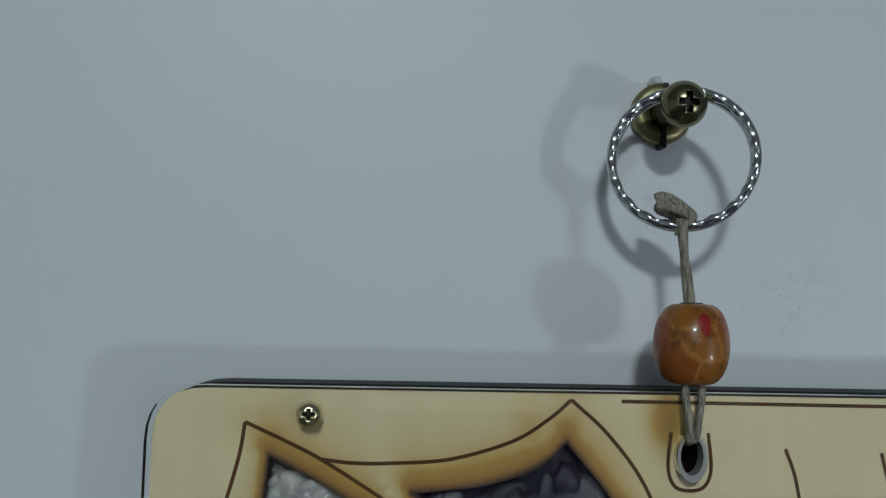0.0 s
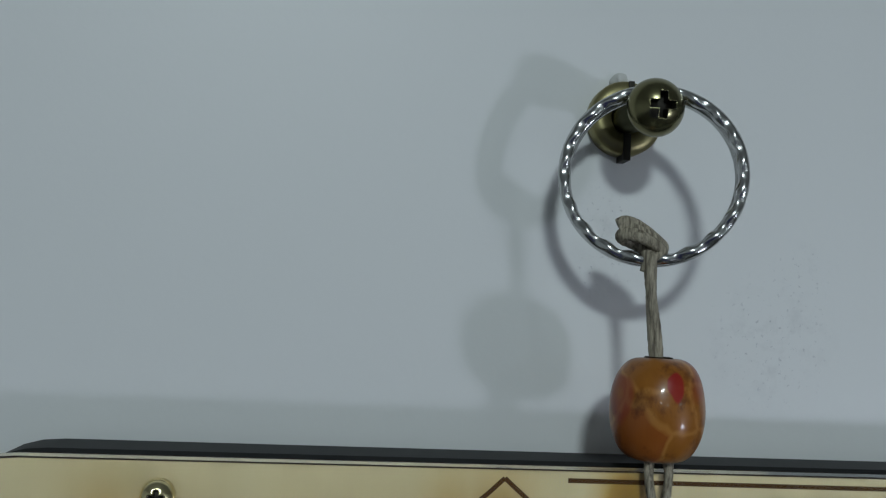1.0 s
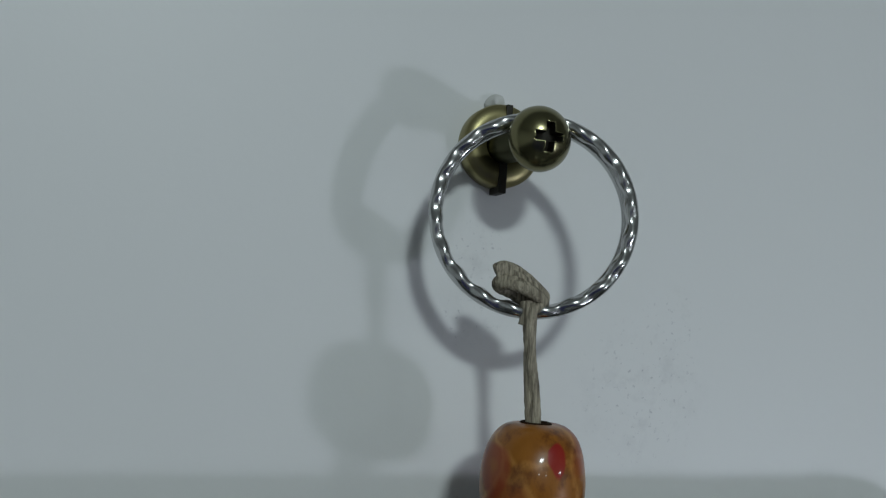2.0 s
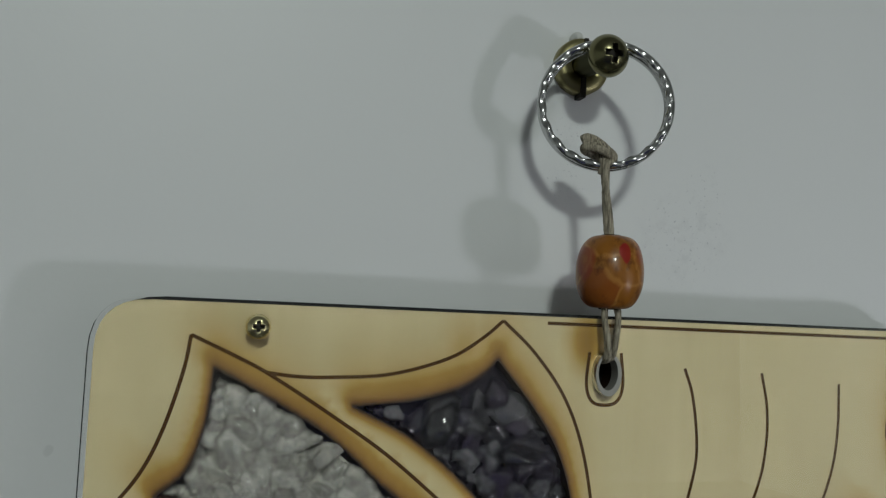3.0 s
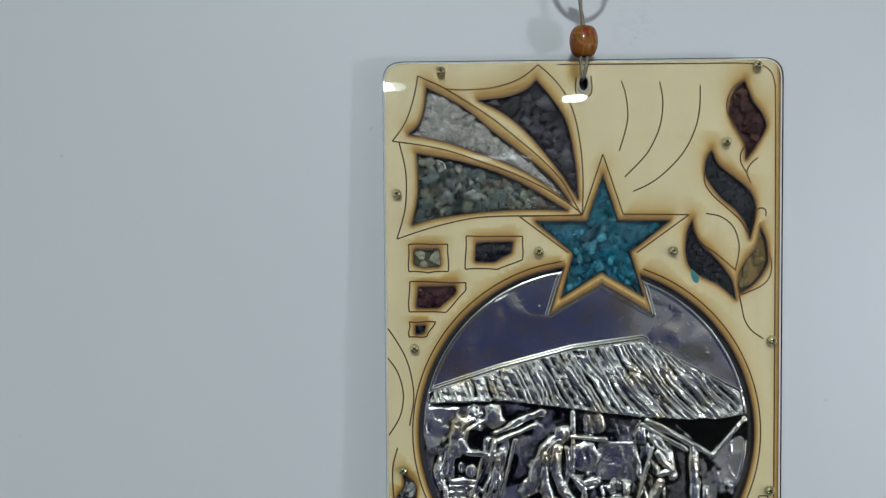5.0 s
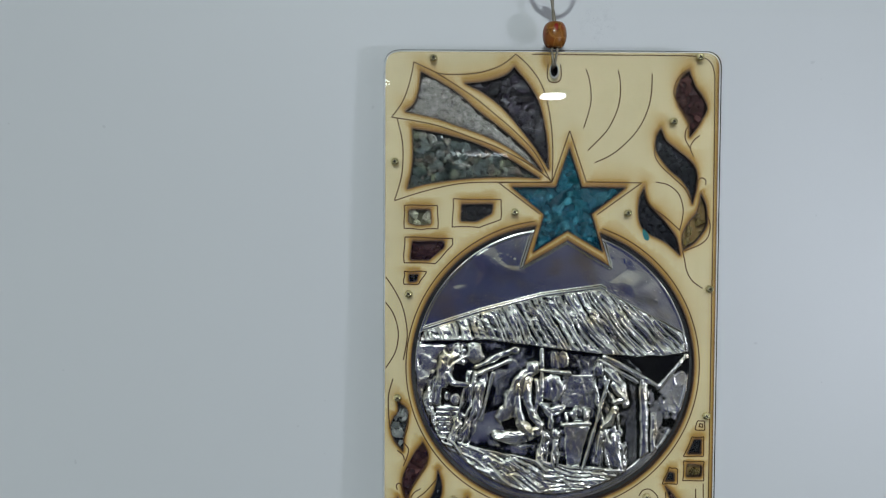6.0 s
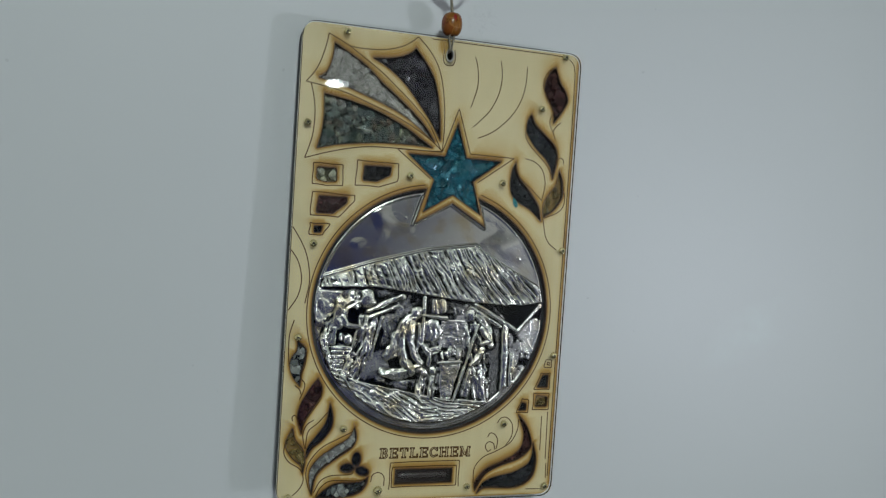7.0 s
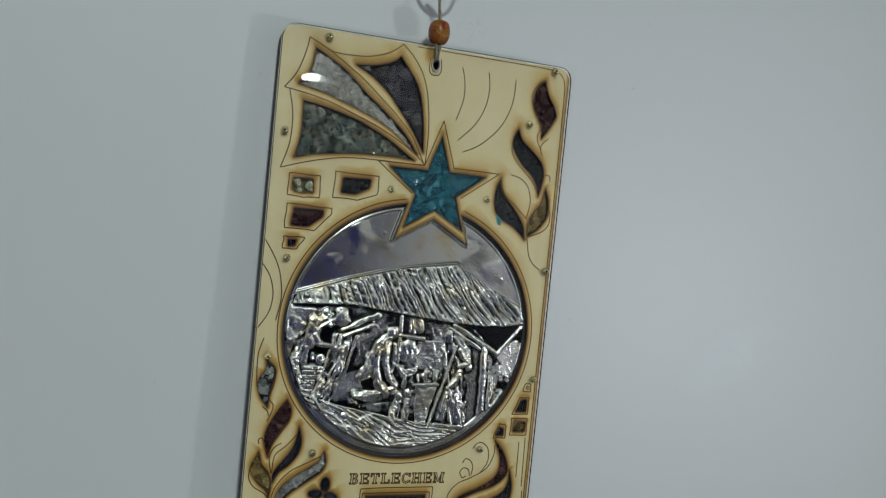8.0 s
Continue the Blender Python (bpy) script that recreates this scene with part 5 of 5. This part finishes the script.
    # Darker wherever the relief lies below the mean height round it.
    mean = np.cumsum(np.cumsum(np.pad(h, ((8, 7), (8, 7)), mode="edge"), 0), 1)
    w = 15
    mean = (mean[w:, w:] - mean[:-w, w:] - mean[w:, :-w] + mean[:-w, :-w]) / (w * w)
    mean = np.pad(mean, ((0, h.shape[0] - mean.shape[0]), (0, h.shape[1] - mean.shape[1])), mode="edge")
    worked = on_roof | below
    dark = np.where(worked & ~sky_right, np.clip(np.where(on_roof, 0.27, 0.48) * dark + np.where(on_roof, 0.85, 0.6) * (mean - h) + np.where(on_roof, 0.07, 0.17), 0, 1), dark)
    inner_star = [(-3.6, 64.1), (-10.0, 43.9), (7.0, 54.4), (23.4, 43.9), (18.1, 64.0)]
    ok = (r <= r_out) & ~within(u, v, inner_star)
    index = -np.ones(x.shape, int)
    index[ok] = np.arange(ok.sum())
    co = np.stack([u[ok] / 1000, (2.40 - np.minimum(h[ok], 2.15)) / 1000, 1.5 + v[ok] / 1000], 1) - np.array(ORIGIN)
    a, b, c, d = index[:-1, :-1], index[:-1, 1:], index[1:, 1:], index[1:, :-1]
    full = (a >= 0) & (b >= 0) & (c >= 0) & (d >= 0)
    quads = np.stack([a[full], b[full], c[full], d[full]], 1)
    mesh = bpy.data.meshes.new("medallion")
    mesh.from_pydata(co.tolist(), [], quads.tolist())
    at = mesh.attributes.new("relief_tone", "FLOAT", "POINT")
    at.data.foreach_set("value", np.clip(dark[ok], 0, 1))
    at = mesh.attributes.new("worked", "FLOAT", "POINT")
    at.data.foreach_set("value", worked[ok].astype(float))
    mesh.polygons.foreach_set("use_smooth", [True] * len(mesh.polygons))
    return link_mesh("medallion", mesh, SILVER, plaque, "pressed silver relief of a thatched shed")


medallion()

# ---- stone chips ----
STONES = {
    "quartz": (stone("milky quartz", [(0.50, 0.48, 0.43), (0.64, 0.62, 0.57), (0.56, 0.54, 0.49), (0.74, 0.72, 0.67)], 0.68, 0.04, 0.2, 0.12, 0.8, 0.1, 1.0), 1.85, 290, "white milky quartz chips"),
    "amethyst": (stone("dark amethyst", [(0.020, 0.018, 0.024), (0.065, 0.061, 0.072), (0.010, 0.009, 0.013), (0.144, 0.140, 0.151), (0.022, 0.020, 0.024), (0.040, 0.030, 0.050), (0.058, 0.054, 0.065), (0.014, 0.013, 0.020)], 0.48, 0.04, facets=0.1, coat=1.0), 2.3, 130, "dark amethyst chips"),
    "green": (stone("grey-green agate", [(0.037, 0.057, 0.053), (0.148, 0.205, 0.189), (0.023, 0.033, 0.033), (0.295, 0.344, 0.320), (0.262, 0.180, 0.123), (0.049, 0.082, 0.086), (0.312, 0.328, 0.205), (0.025, 0.039, 0.039), (0.197, 0.254, 0.246)], 0.55, 0.05, solid=0.97, facets=0.1, coat=0.9), 2.0, 200, "mixed grey-green agate chips"),
    "turquoise": (stone("blue apatite", [(0.006, 0.14, 0.21), (0.025, 0.32, 0.44), (0.004, 0.07, 0.12), (0.09, 0.48, 0.58), (0.010, 0.20, 0.36), (0.004, 0.10, 0.15), (0.04, 0.30, 0.35)], 0.72, 0.04, solid=0.95, facets=0.1, coat=1.0), 2.7, 130, "turquoise blue apatite chips"),
    "smoky": (stone("pale smoky quartz", [(0.20, 0.20, 0.11), (0.40, 0.40, 0.29), (0.26, 0.26, 0.14)], 0.2), 3.4, 5, "pale smoky quartz chips"),
    "black": (stone("black tourmaline", [(0.010, 0.010, 0.011), (0.024, 0.024, 0.027)], 0.0, 0.12), 1.6, 18, "black tourmaline chips"),
    "garnet": (stone("dark red garnet", [(0.04, 0.012, 0.012), (0.06, 0.020, 0.020), (0.17, 0.075, 0.06), (0.03, 0.010, 0.012)], 0.3), 2.6, 26, "dark red garnet chips"),
    "night": (stone("blue-black stone", [(0.010, 0.011, 0.014), (0.021, 0.023, 0.028), (0.036, 0.039, 0.042), (0.007, 0.010, 0.012)], 0.1), 1.35, 70, "blue-black stone chips"),
    "mottled": (stone("black and grey chips", [(0.016, 0.02, 0.02), (0.03, 0.035, 0.034), (0.05, 0.06, 0.058), (0.36, 0.37, 0.35), (0.02, 0.024, 0.025)], 0.2), 1.9, 30, "black and pale grey mixed chips"),
    "citrine": (stone("brown citrine", [(0.24, 0.15, 0.04), (0.34, 0.26, 0.09), (0.16, 0.10, 0.035)], 0.5, 0.05), 2.9, 12, "yellow-brown citrine chips"),
    "silvery": (stone("grey moonstone", [(0.26, 0.26, 0.25), (0.42, 0.42, 0.40), (0.16, 0.16, 0.16)], 0.3), 2.0, 30, "silvery grey moonstone chips"),
}


def chip_mesh(seed, mat, tumbled=False):
    """A broken and lightly tumbled chip of unit size: flat facets with softened edges."""
    rng = random.Random(seed)
    bm = bmesh.new()
    long = rng.uniform(0.75, 1.0)
    if tumbled:
        bmesh.ops.create_icosphere(bm, subdivisions=2, radius=1.15)
        for v in bm.verts:
            n1 = noise.noise(v.co * 0.9 + Vector((seed * 7.7, 0, 0)))
            v.co = Vector((v.co.x, v.co.y * (long - 0.1), v.co.z)) * (1 + 0.42 * n1 + 0.10 * noise.noise(v.co * 2.6 + Vector((0, seed, 0))))
    for _ in range(0 if tumbled else rng.randint(11, 16)):
        d = Vector((rng.gauss(0, 1), rng.gauss(0, 1), rng.gauss(0, 1))).normalized()
        bm.verts.new(Vector((d.x, d.y * long, d.z * rng.uniform(0.8, 1.0))))
    if not tumbled:
        bmesh.ops.convex_hull(bm, input=bm.verts)
        bmesh.ops.delete(bm, geom=[v for v in bm.verts if not v.link_faces], context="VERTS")
        bmesh.ops.scale(bm, verts=bm.verts, vec=(1.3, 1.3, 1.3))
        bmesh.ops.bevel(bm, geom=list(bm.edges), offset=0.10, segments=2, affect="EDGES", profile=0.5, clamp_overlap=True)
    bm.normal_update()
    mesh = bpy.data.meshes.new("chip")
    bm.to_mesh(mesh)
    bm.free()
    mesh.polygons.foreach_set("use_smooth", [tumbled] * len(mesh.polygons))
    mesh.materials.append(mat)
    return mesh


def fill_cell(loop, kind, seed):
    """Beds chips behind one opening: a dark bed, then chips laid at random until they crowd each other."""
    mat, size, most, label = STONES[kind]
    rng = np.random.default_rng(seed)
    lo, hi = loop.min(0), loop.max(0)
    grown = loop + (loop - loop.mean(0)) * 0.02
    bed = slab("stone_bed", [grown], 2.70, 3.04, BEDS[kind], plaque, ORIGIN, label)
    if kind == "quartz":
        under = loop.mean(0) + (loop - loop.mean(0)) * 0.93 + np.array((0.3, -0.9))
        slab("quartz_grit", [under], 2.2, 2.66, plain("pale quartz grit", (0.30, 0.285, 0.255), 0.35, 0, 900, 0.0008, 0.4, 0.2), bed, ORIGIN)
    x0, y0 = loop[:, 0], loop[:, 1]
    x1, y1 = np.roll(x0, -1), np.roll(y0, -1)
    placed = []
    area = abs(np.sum(x0 * y1 - x1 * y0)) / 2
    crowd = 0.40 if kind == "quartz" else 0.52
    want = min(most, max(2, int(area / (size * size * (0.42 if kind == "quartz" else 0.58)))))
    for _ in range(9000):
        if len(placed) >= want:
            break
        p = rng.uniform(lo, hi)
        cross = ((y0 > p[1]) != (y1 > p[1])) & (p[0] < (x1 - x0) * (p[1] - y0) / (y1 - y0 + 1e-12) + x0)
        if cross.sum() % 2 == 0:
            continue
        s = size * rng.choice([0.45, 0.65, 0.9, 1.0, 1.1, 1.6])
        ex, ey = x1 - x0, y1 - y0
        tt = np.clip(((p[0] - x0) * ex + (p[1] - y0) * ey) / (ex * ex + ey * ey + 1e-12), 0, 1)
        room = np.hypot(p[0] - x0 - tt * ex, p[1] - y0 - tt * ey).min()
        j = int(np.hypot(p[0] - x0 - tt * ex, p[1] - y0 - tt * ey).argmin())
        above = (y0 + tt * ey)[j] - p[1]
        if room < 0.35 or (above > 0.6 * room and room < 0.9 * size):
            continue
        s = min(s, max(0.5, room * (1.8 if kind == "smoky" else 1.02)))
        if any(math.hypot(p[0] - q[0], p[1] - q[1]) < crowd * (s + q[2]) for q in placed):
            continue
        placed.append((p[0], p[1], s))
        ob = new("stone_chip", MESHES[kind][int(rng.integers(len(MESHES[kind])))])
        ob.parent = bed
        deep = min(0.95 * s, 1.3) * rng.uniform(0.8, 1.0)
        turn = Euler(rng.uniform(0, 6.28, 3)).to_matrix().to_4x4()
        ob.matrix_local = Matrix.Translation(at_mm(p[0], p[1], max(deep + 0.1, 2.85 - deep - rng.uniform(0, 0.6))) - ORIGIN) @ Matrix.Diagonal((s * 0.00102, deep * 0.00098, s * 0.00102, 1)) @ turn


BEDS = {kind: plain("bed of " + kind + " grit", tone, 0.35, 0, 900, 0.0008, 0.6, 0.2) for kind, tone in {
    "quartz": (0.025, 0.023, 0.02), "amethyst": (0.012, 0.010, 0.016), "green": (0.020, 0.026, 0.024), "turquoise": (0.004, 0.055, 0.08), "smoky": (0.08, 0.075, 0.035), "mottled": (0.02, 0.02, 0.02),
    "black": (0.01, 0.01, 0.011), "garnet": (0.03, 0.011, 0.011), "night": (0.010, 0.011, 0.014), "citrine": (0.12, 0.075, 0.022), "silvery": (0.14, 0.14, 0.135)}.items()}
TUMBLED = {"quartz": 4, "amethyst": 4, "green": 2, "turquoise": 1, "citrine": 6, "smoky": 6}
MESHES = {kind: [chip_mesh(11 * k + j, STONES[kind][0], j < TUMBLED.get(kind, 2)) for j in range(8)] for k, kind in enumerate(STONES)}
for k, (kind, loops) in enumerate(CELLS.items()):
    for j, loop in enumerate(loops):
        fill_cell(np.asarray(loop, float), kind, 100 * k + j)
# One turquoise chip has slipped between sheet and wood.
bm = bmesh.new()
bmesh.ops.create_icosphere(bm, subdivisions=3, radius=1.0)
for v in bm.verts:
    v.co = Vector((v.co.x * (1.35 - 0.35 * v.co.z), v.co.y * 0.055, v.co.z * 3.0)) * (1 + 0.10 * noise.noise(v.co * 1.3))
bmesh.ops.transform(bm, matrix=Matrix.Translation(at_mm(39.9, 55.6, -0.066)) @ Matrix.Rotation(radians(-24), 4, "Y") @ Matrix.Scale(0.00086, 4), verts=bm.verts)
part("stray_chip", bm, stone("pale apatite", [(0.014, 0.10, 0.115), (0.02, 0.12, 0.13)], 0.0), plaque, "flat turquoise chip", True, ORIGIN)

# The slot at the foot holds a sealed dark glass vial.
bm = bmesh.new()
box(bm, at_mm(-14.0, -85.9, 2.3), at_mm(16.6, -78.0, 3.0), 0.0003)
slot = part("slot_insert", bm, plain("dark slot lining", (0.014, 0.011, 0.010), 0.6, shine=0.1), plaque, "dark lining of the slot", origin=ORIGIN)
bm = bmesh.new()
ends = [(-11.4, 0.3), (-11.2, 0.9), (-10.7, 1.5), (-9.9, 1.8), (12.4, 1.8), (13.2, 1.5), (13.7, 0.9), (13.9, 0.3)]
tube(bm, [at_mm(x, -81.9, 2.55) for x, _ in ends], [r / 1000 for _, r in ends], 24)
part("vial", bm, polished("smoky glass vial", (0.030, 0.023, 0.021), 0.12), slot, "smoky glass vial", True, ORIGIN)
for x in (-12.4, 15.2):
    bm = bmesh.new()
    box(bm, at_mm(x - 0.7, -85.2, 1.2), at_mm(x + 0.7, -78.6, 2.35), 0.0002)
    part("end_block", bm, plain("grey end block", (0.19, 0.17, 0.165), 0.3), slot)

# A pale fibre lies among the green chips.
bm = bmesh.new()
tube(bm, [at_mm(*p) for p in ((-51.5, 97.6, 0.25), (-50.3, 97.3, 0.2), (-49.2, 96.6, 0.2), (-48.7, 95.6, 0.2), (-48.6, 94.6, 0.25))], 0.00008, 6)
part("fibre", bm, PLASTER, plaque, "pale stray fibre", True, ORIGIN)


# ---- small brass screws ----
def cross_dent(size, depth, width):
    def dent(x, y):
        if max(abs(x), abs(y)) < size and min(abs(x), abs(y)) < width:
            return depth
        return 0.0
    return dent


def screw_mesh(radius, height):
    bm = bmesh.new()
    rows = [(radius, 0.0), (radius, height * 0.25)]
    for a in np.linspace(0.2, 1.0, 12):
        rows.append((radius * math.cos(a * math.pi / 2 * 0.985), height * (0.25 + 0.75 * math.sin(a * math.pi / 2))))
    lathe(bm, rows, Matrix.Rotation(radians(90), 4, "X"), 40, cross_dent(radius * 0.42, height * 0.42, radius * 0.12))
    for f in bm.faces:
        c = f.calc_center_median()
        if max(abs(c.x), abs(c.z)) < radius * 0.42 and min(abs(c.x), abs(c.z)) < radius * 0.15:
            f.material_index = 1
    mesh = bpy.data.meshes.new("screw")
    bm.normal_update()
    bm.to_mesh(mesh)
    bm.free()
    for f in mesh.polygons:
        f.use_smooth = f.material_index == 0
    return mesh


SCREW = screw_mesh(0.00168, 0.0017)
SCREW.materials.append(GOLD)
SCREW.materials.append(SOCKET)
for k, (u, v) in enumerate(((-50.0, 129.0), (61.2, 129.8), (-66.0, 85.8), (50.5, 103.1), (-15.6, 64.9), (31.9, 64.8), (-60.1, 30.3), (66.7, 32.9),
                            (-64.6, -13.8), (66.2, -20.9), (-40.7, -57.2), (41.4, -55.8), (-65.2, -89.4), (66.2, -88.5), (23.6, -87.3), (-22.0, -87.7))):
    ob = new("screw", SCREW)
    ob.parent = plaque
    ob.matrix_local = Matrix.Translation(at_mm(u, v, -2.12) - ORIGIN) @ Matrix.Rotation(radians(37 * k), 4, "Y") @ Matrix.Scale(1.3 if k == 15 else 1.0, 4)

# ---- the hook, ring, cord and bead ----
PLUG_AT, HEAD_AT = Vector((0.0, WALL, 1.6728)), Vector((0.0, -0.0005, 1.6719))
hook = new("wall_screw")
hook.matrix_world = Matrix.Translation(PLUG_AT)
tagged(hook, "round-headed brass screw in a split brass wall sleeve", "screw")
axis = (HEAD_AT - PLUG_AT).normalized()
turn = axis.to_track_quat("Z", "Y").to_matrix().to_4x4()
bm = bmesh.new()
lathe(bm, [(0.0046, -0.002), (0.0046, 0.0024), (0.0044, 0.0028), (0.0034, 0.0030), (0.0021, 0.0030), (0.0019, 0.0024), (0.0019, -0.001)], Matrix.Rotation(radians(90), 4, "X"), 48)
part("sleeve", bm, PLUG, hook, "olive brass split sleeve", True)
bm = bmesh.new()
box(bm, (-0.00045, -0.00318, -0.00530), (0.00045, -0.0005, -0.0015), 0.0001)
box(bm, (0.0000, -0.00318, 0.0015), (0.0007, -0.0005, 0.0045), 0.0001)
part("slit", bm, SOCKET, hook, "dark slit of the sleeve")
bm = bmesh.new()
bmesh.ops.create_icosphere(bm, subdivisions=3, radius=0.0011, matrix=Matrix.Translation((-0.0006, -0.0012, 0.0048)))
for v in bm.verts:
    v.co += Vector((1, 0.6, 0.7)) * noise.noise(v.co * 900) * 0.0004
part("filler_crumb", bm, PLASTER, hook, "grey-white crumb of filler", True)
bm = bmesh.new()
far = (HEAD_AT - PLUG_AT).length
rows, h = [], -0.001
while h < far - 0.0012:
    rows += [(0.00165, h), (0.00185, h + 0.00018), (0.00165, h + 0.00036)]
    h += 0.0005
lathe(bm, rows, turn, 24)
part("shank", bm, DARK_BRASS, hook, "threaded shank", True)
bm = bmesh.new()
R, H = 0.0033, 0.0027
rows = [(0.0017, -0.0005), (R * 0.92, -0.0003), (R, 0.0002)] + [(R * math.cos(a), 0.0002 + H * math.sin(a)) for a in np.linspace(0.12, 1.54, 44)]
lathe(bm, rows, Matrix.Translation(HEAD_AT - PLUG_AT - axis * 0.0012) @ turn, 144, cross_dent(0.00145, 0.0012, 0.00042))
for f in bm.faces:
    c = (Matrix.Translation(HEAD_AT - PLUG_AT - axis * 0.0012) @ turn).inverted() @ f.calc_center_median()
    if c.z > 0.0005 and max(abs(c.x), abs(c.y)) < 0.00148 and min(abs(c.x), abs(c.y)) < 0.00046:
        f.material_index = 1
head = part("head", bm, [BRASS, SOCKET], hook, "domed antique brass head with a cross recess")
for f in head.data.polygons:
    f.use_smooth = f.material_index == 0
hook.matrix_world = LEAN @ Matrix.Translation(PLUG_AT)

# The split ring hangs on the shank, turned a little about its upright.
RING_AT, RING_R, WIRE = Vector((-0.0001, 0.0006, 1.66435)), 0.00962, 0.00067
ring = thing("key_ring", RING_AT, "dented chromed steel split ring hung on the wall screw", "ring")
tilt = Matrix.Rotation(radians(-19), 3, "Z") @ Matrix.Rotation(radians(-6), 3, "X")
N = 416
pts = [RING_AT + tilt @ Vector((RING_R * math.sin(2 * math.pi * k / N), 0, -RING_R * math.cos(2 * math.pi * k / N))) for k in range(N)]


def coil(name, off, dented, label):
    """One turn of round wire; dents are pressed round the front one."""
    def section(k, j):
        f = 2 * math.pi * j / 16
        x, y = WIRE * math.cos(f), 0.00070 * math.sin(f)
        if dented:
            wave = 0.5 + 0.5 * math.cos(2 * math.pi * 20 * k / N + 0.9 * math.cos(f))
            x, y = x * (1.06 - 0.44 * wave * max(0.0, math.cos(f))), y * (1.06 - 0.46 * wave * max(0.0, -math.sin(f)))
        return math.atan2(y, x), math.hypot(x, y)
    bm = bmesh.new()
    tube(bm, [p + tilt @ Vector((0, off, 0)) for p in pts], WIRE, 16, True, section)
    part(name, bm, CHROME, ring, label, True, RING_AT)


coil("front_coil", -0.00062, True, "dented chromed front coil")
coil("back_coil", 0.00066, False, "plain chromed back coil")

BEAD_AT = Vector((0.0006, -0.0012, 1.6389))
cord = thing("hanging_cord", at_mm(0, 124, -1), "thin greyish-brown waxed hemp cord, knotted on the ring", "cord")
CORD_AT = at_mm(0, 124, -1)


def strand(name, points, radius, twist=0.28, steps=10, parent=cord):
    """Two thin plies laid round each other along a smooth run."""
    run = [Vector(p) for p in smooth_run([tuple(q) for q in points], steps)]
    bm = bmesh.new()
    length = 0.0
    for ply in (0, math.pi):
        line, length = [], 0.0
        for k, p in enumerate(run):
            along = (run[min(k + 1, len(run) - 1)] - run[max(k - 1, 0)]).normalized()
            side = along.cross(Vector((0.1, 0.95, 0.2))).normalized()
            over = side.cross(along)
            if k:
                length += (p - run[k - 1]).length
            a = ply + length * 1000 * twist
            line.append(p + (side * math.cos(a) + over * math.sin(a)) * radius * 0.30)
        tube(bm, line, [radius * (0.84 + 0.1 * noise.noise(p * 2500)) for p in line], 8)
    return part(name, bm, CORD, parent, smooth=True, origin=CORD_AT)


low = RING_AT + tilt @ Vector((-0.0008, 0, -RING_R))
top_of, end_of = low + Vector((0.0005, -0.0011, -0.0004)), BEAD_AT + Vector((-0.0002, 0, 0.0044))
strand("upper_cord", [top_of + Vector((-0.0002, 0.0002, 0.0014)), top_of, top_of.lerp(end_of, 0.35) + Vector((-0.0001, 0, 0)), top_of.lerp(end_of, 0.7), end_of, BEAD_AT + Vector((-0.0002, 0, 0.0030))], 0.00070, steps=12)
strand("knot", [low + Vector(p) / 1000 for p in ((-2.9, -0.2, 3.5), (-1.9, -0.5, 3.9), (0.1, -0.9, 2.9), (2.0, -0.6, 1.6), (1.5, 0.4, 0.8), (-0.6, 0.6, 1.9), (-2.3, 0.1, 2.5), (-1.5, -1.1, 2.7), (0.5, -1.5, 1.9), (1.8, -1.1, 0.9), (0.6, -1.2, 0.3), (0.2, -1.0, -1.4))], 0.00074)
strand("lower_cord", [BEAD_AT + Vector((-0.0006, 0, -0.0035)), BEAD_AT + Vector((-0.0012, -0.0012, -0.0066)), at_mm(-0.4, 129.0, -3.1), at_mm(-0.1, 126.4, -2.6), at_mm(0.1, 125.6, 0.5), at_mm(0.2, 125.4, 4)], 0.00055)
strand("lower_cord", [BEAD_AT + Vector((0.0008, 0, -0.0035)), BEAD_AT + Vector((0.0011, -0.0010, -0.0066)), at_mm(0.9, 129.0, -3.0), at_mm(0.6, 126.6, -2.5), at_mm(0.5, 125.8, 0.5), at_mm(0.5, 125.6, 4)], 0.00055)

bead = new("wooden_bead")
bead.matrix_world = LEAN @ Matrix.Translation(BEAD_AT)
tagged(bead, "varnished orange-brown wooden bead with a red fleck", "bead")
bm = bmesh.new()
rows = [(0.0009, -0.0030), (0.0010, -0.0050), (0.0015, -0.00535)]
for a in np.linspace(-1.0, 1.0, 25):
    rows.append((0.0019 + 0.00312 * math.cos(a * math.pi / 2) ** 0.86, 0.00535 * math.sin(a * math.pi / 2)))
rows += [(0.0015, 0.00535), (0.0010, 0.0050), (0.0009, 0.0030)]
lathe(bm, rows, Matrix(), 56)
for v in bm.verts:
    v.co *= 1 + 0.018 * noise.noise(v.co * 330)
part("body", bm, BEAD, bead, smooth=True)
for side in (-1, 1):
    bm = bmesh.new()
    tube(bm, [(0.00135 * math.cos(a), 0.00135 * math.sin(a), side * 0.0053) for a in np.linspace(0, 2 * math.pi, 24, endpoint=False)], 0.00022, 8, True)
    part("bore_rim", bm, CHAR, bead, "burnt dark rim of the bore", True)
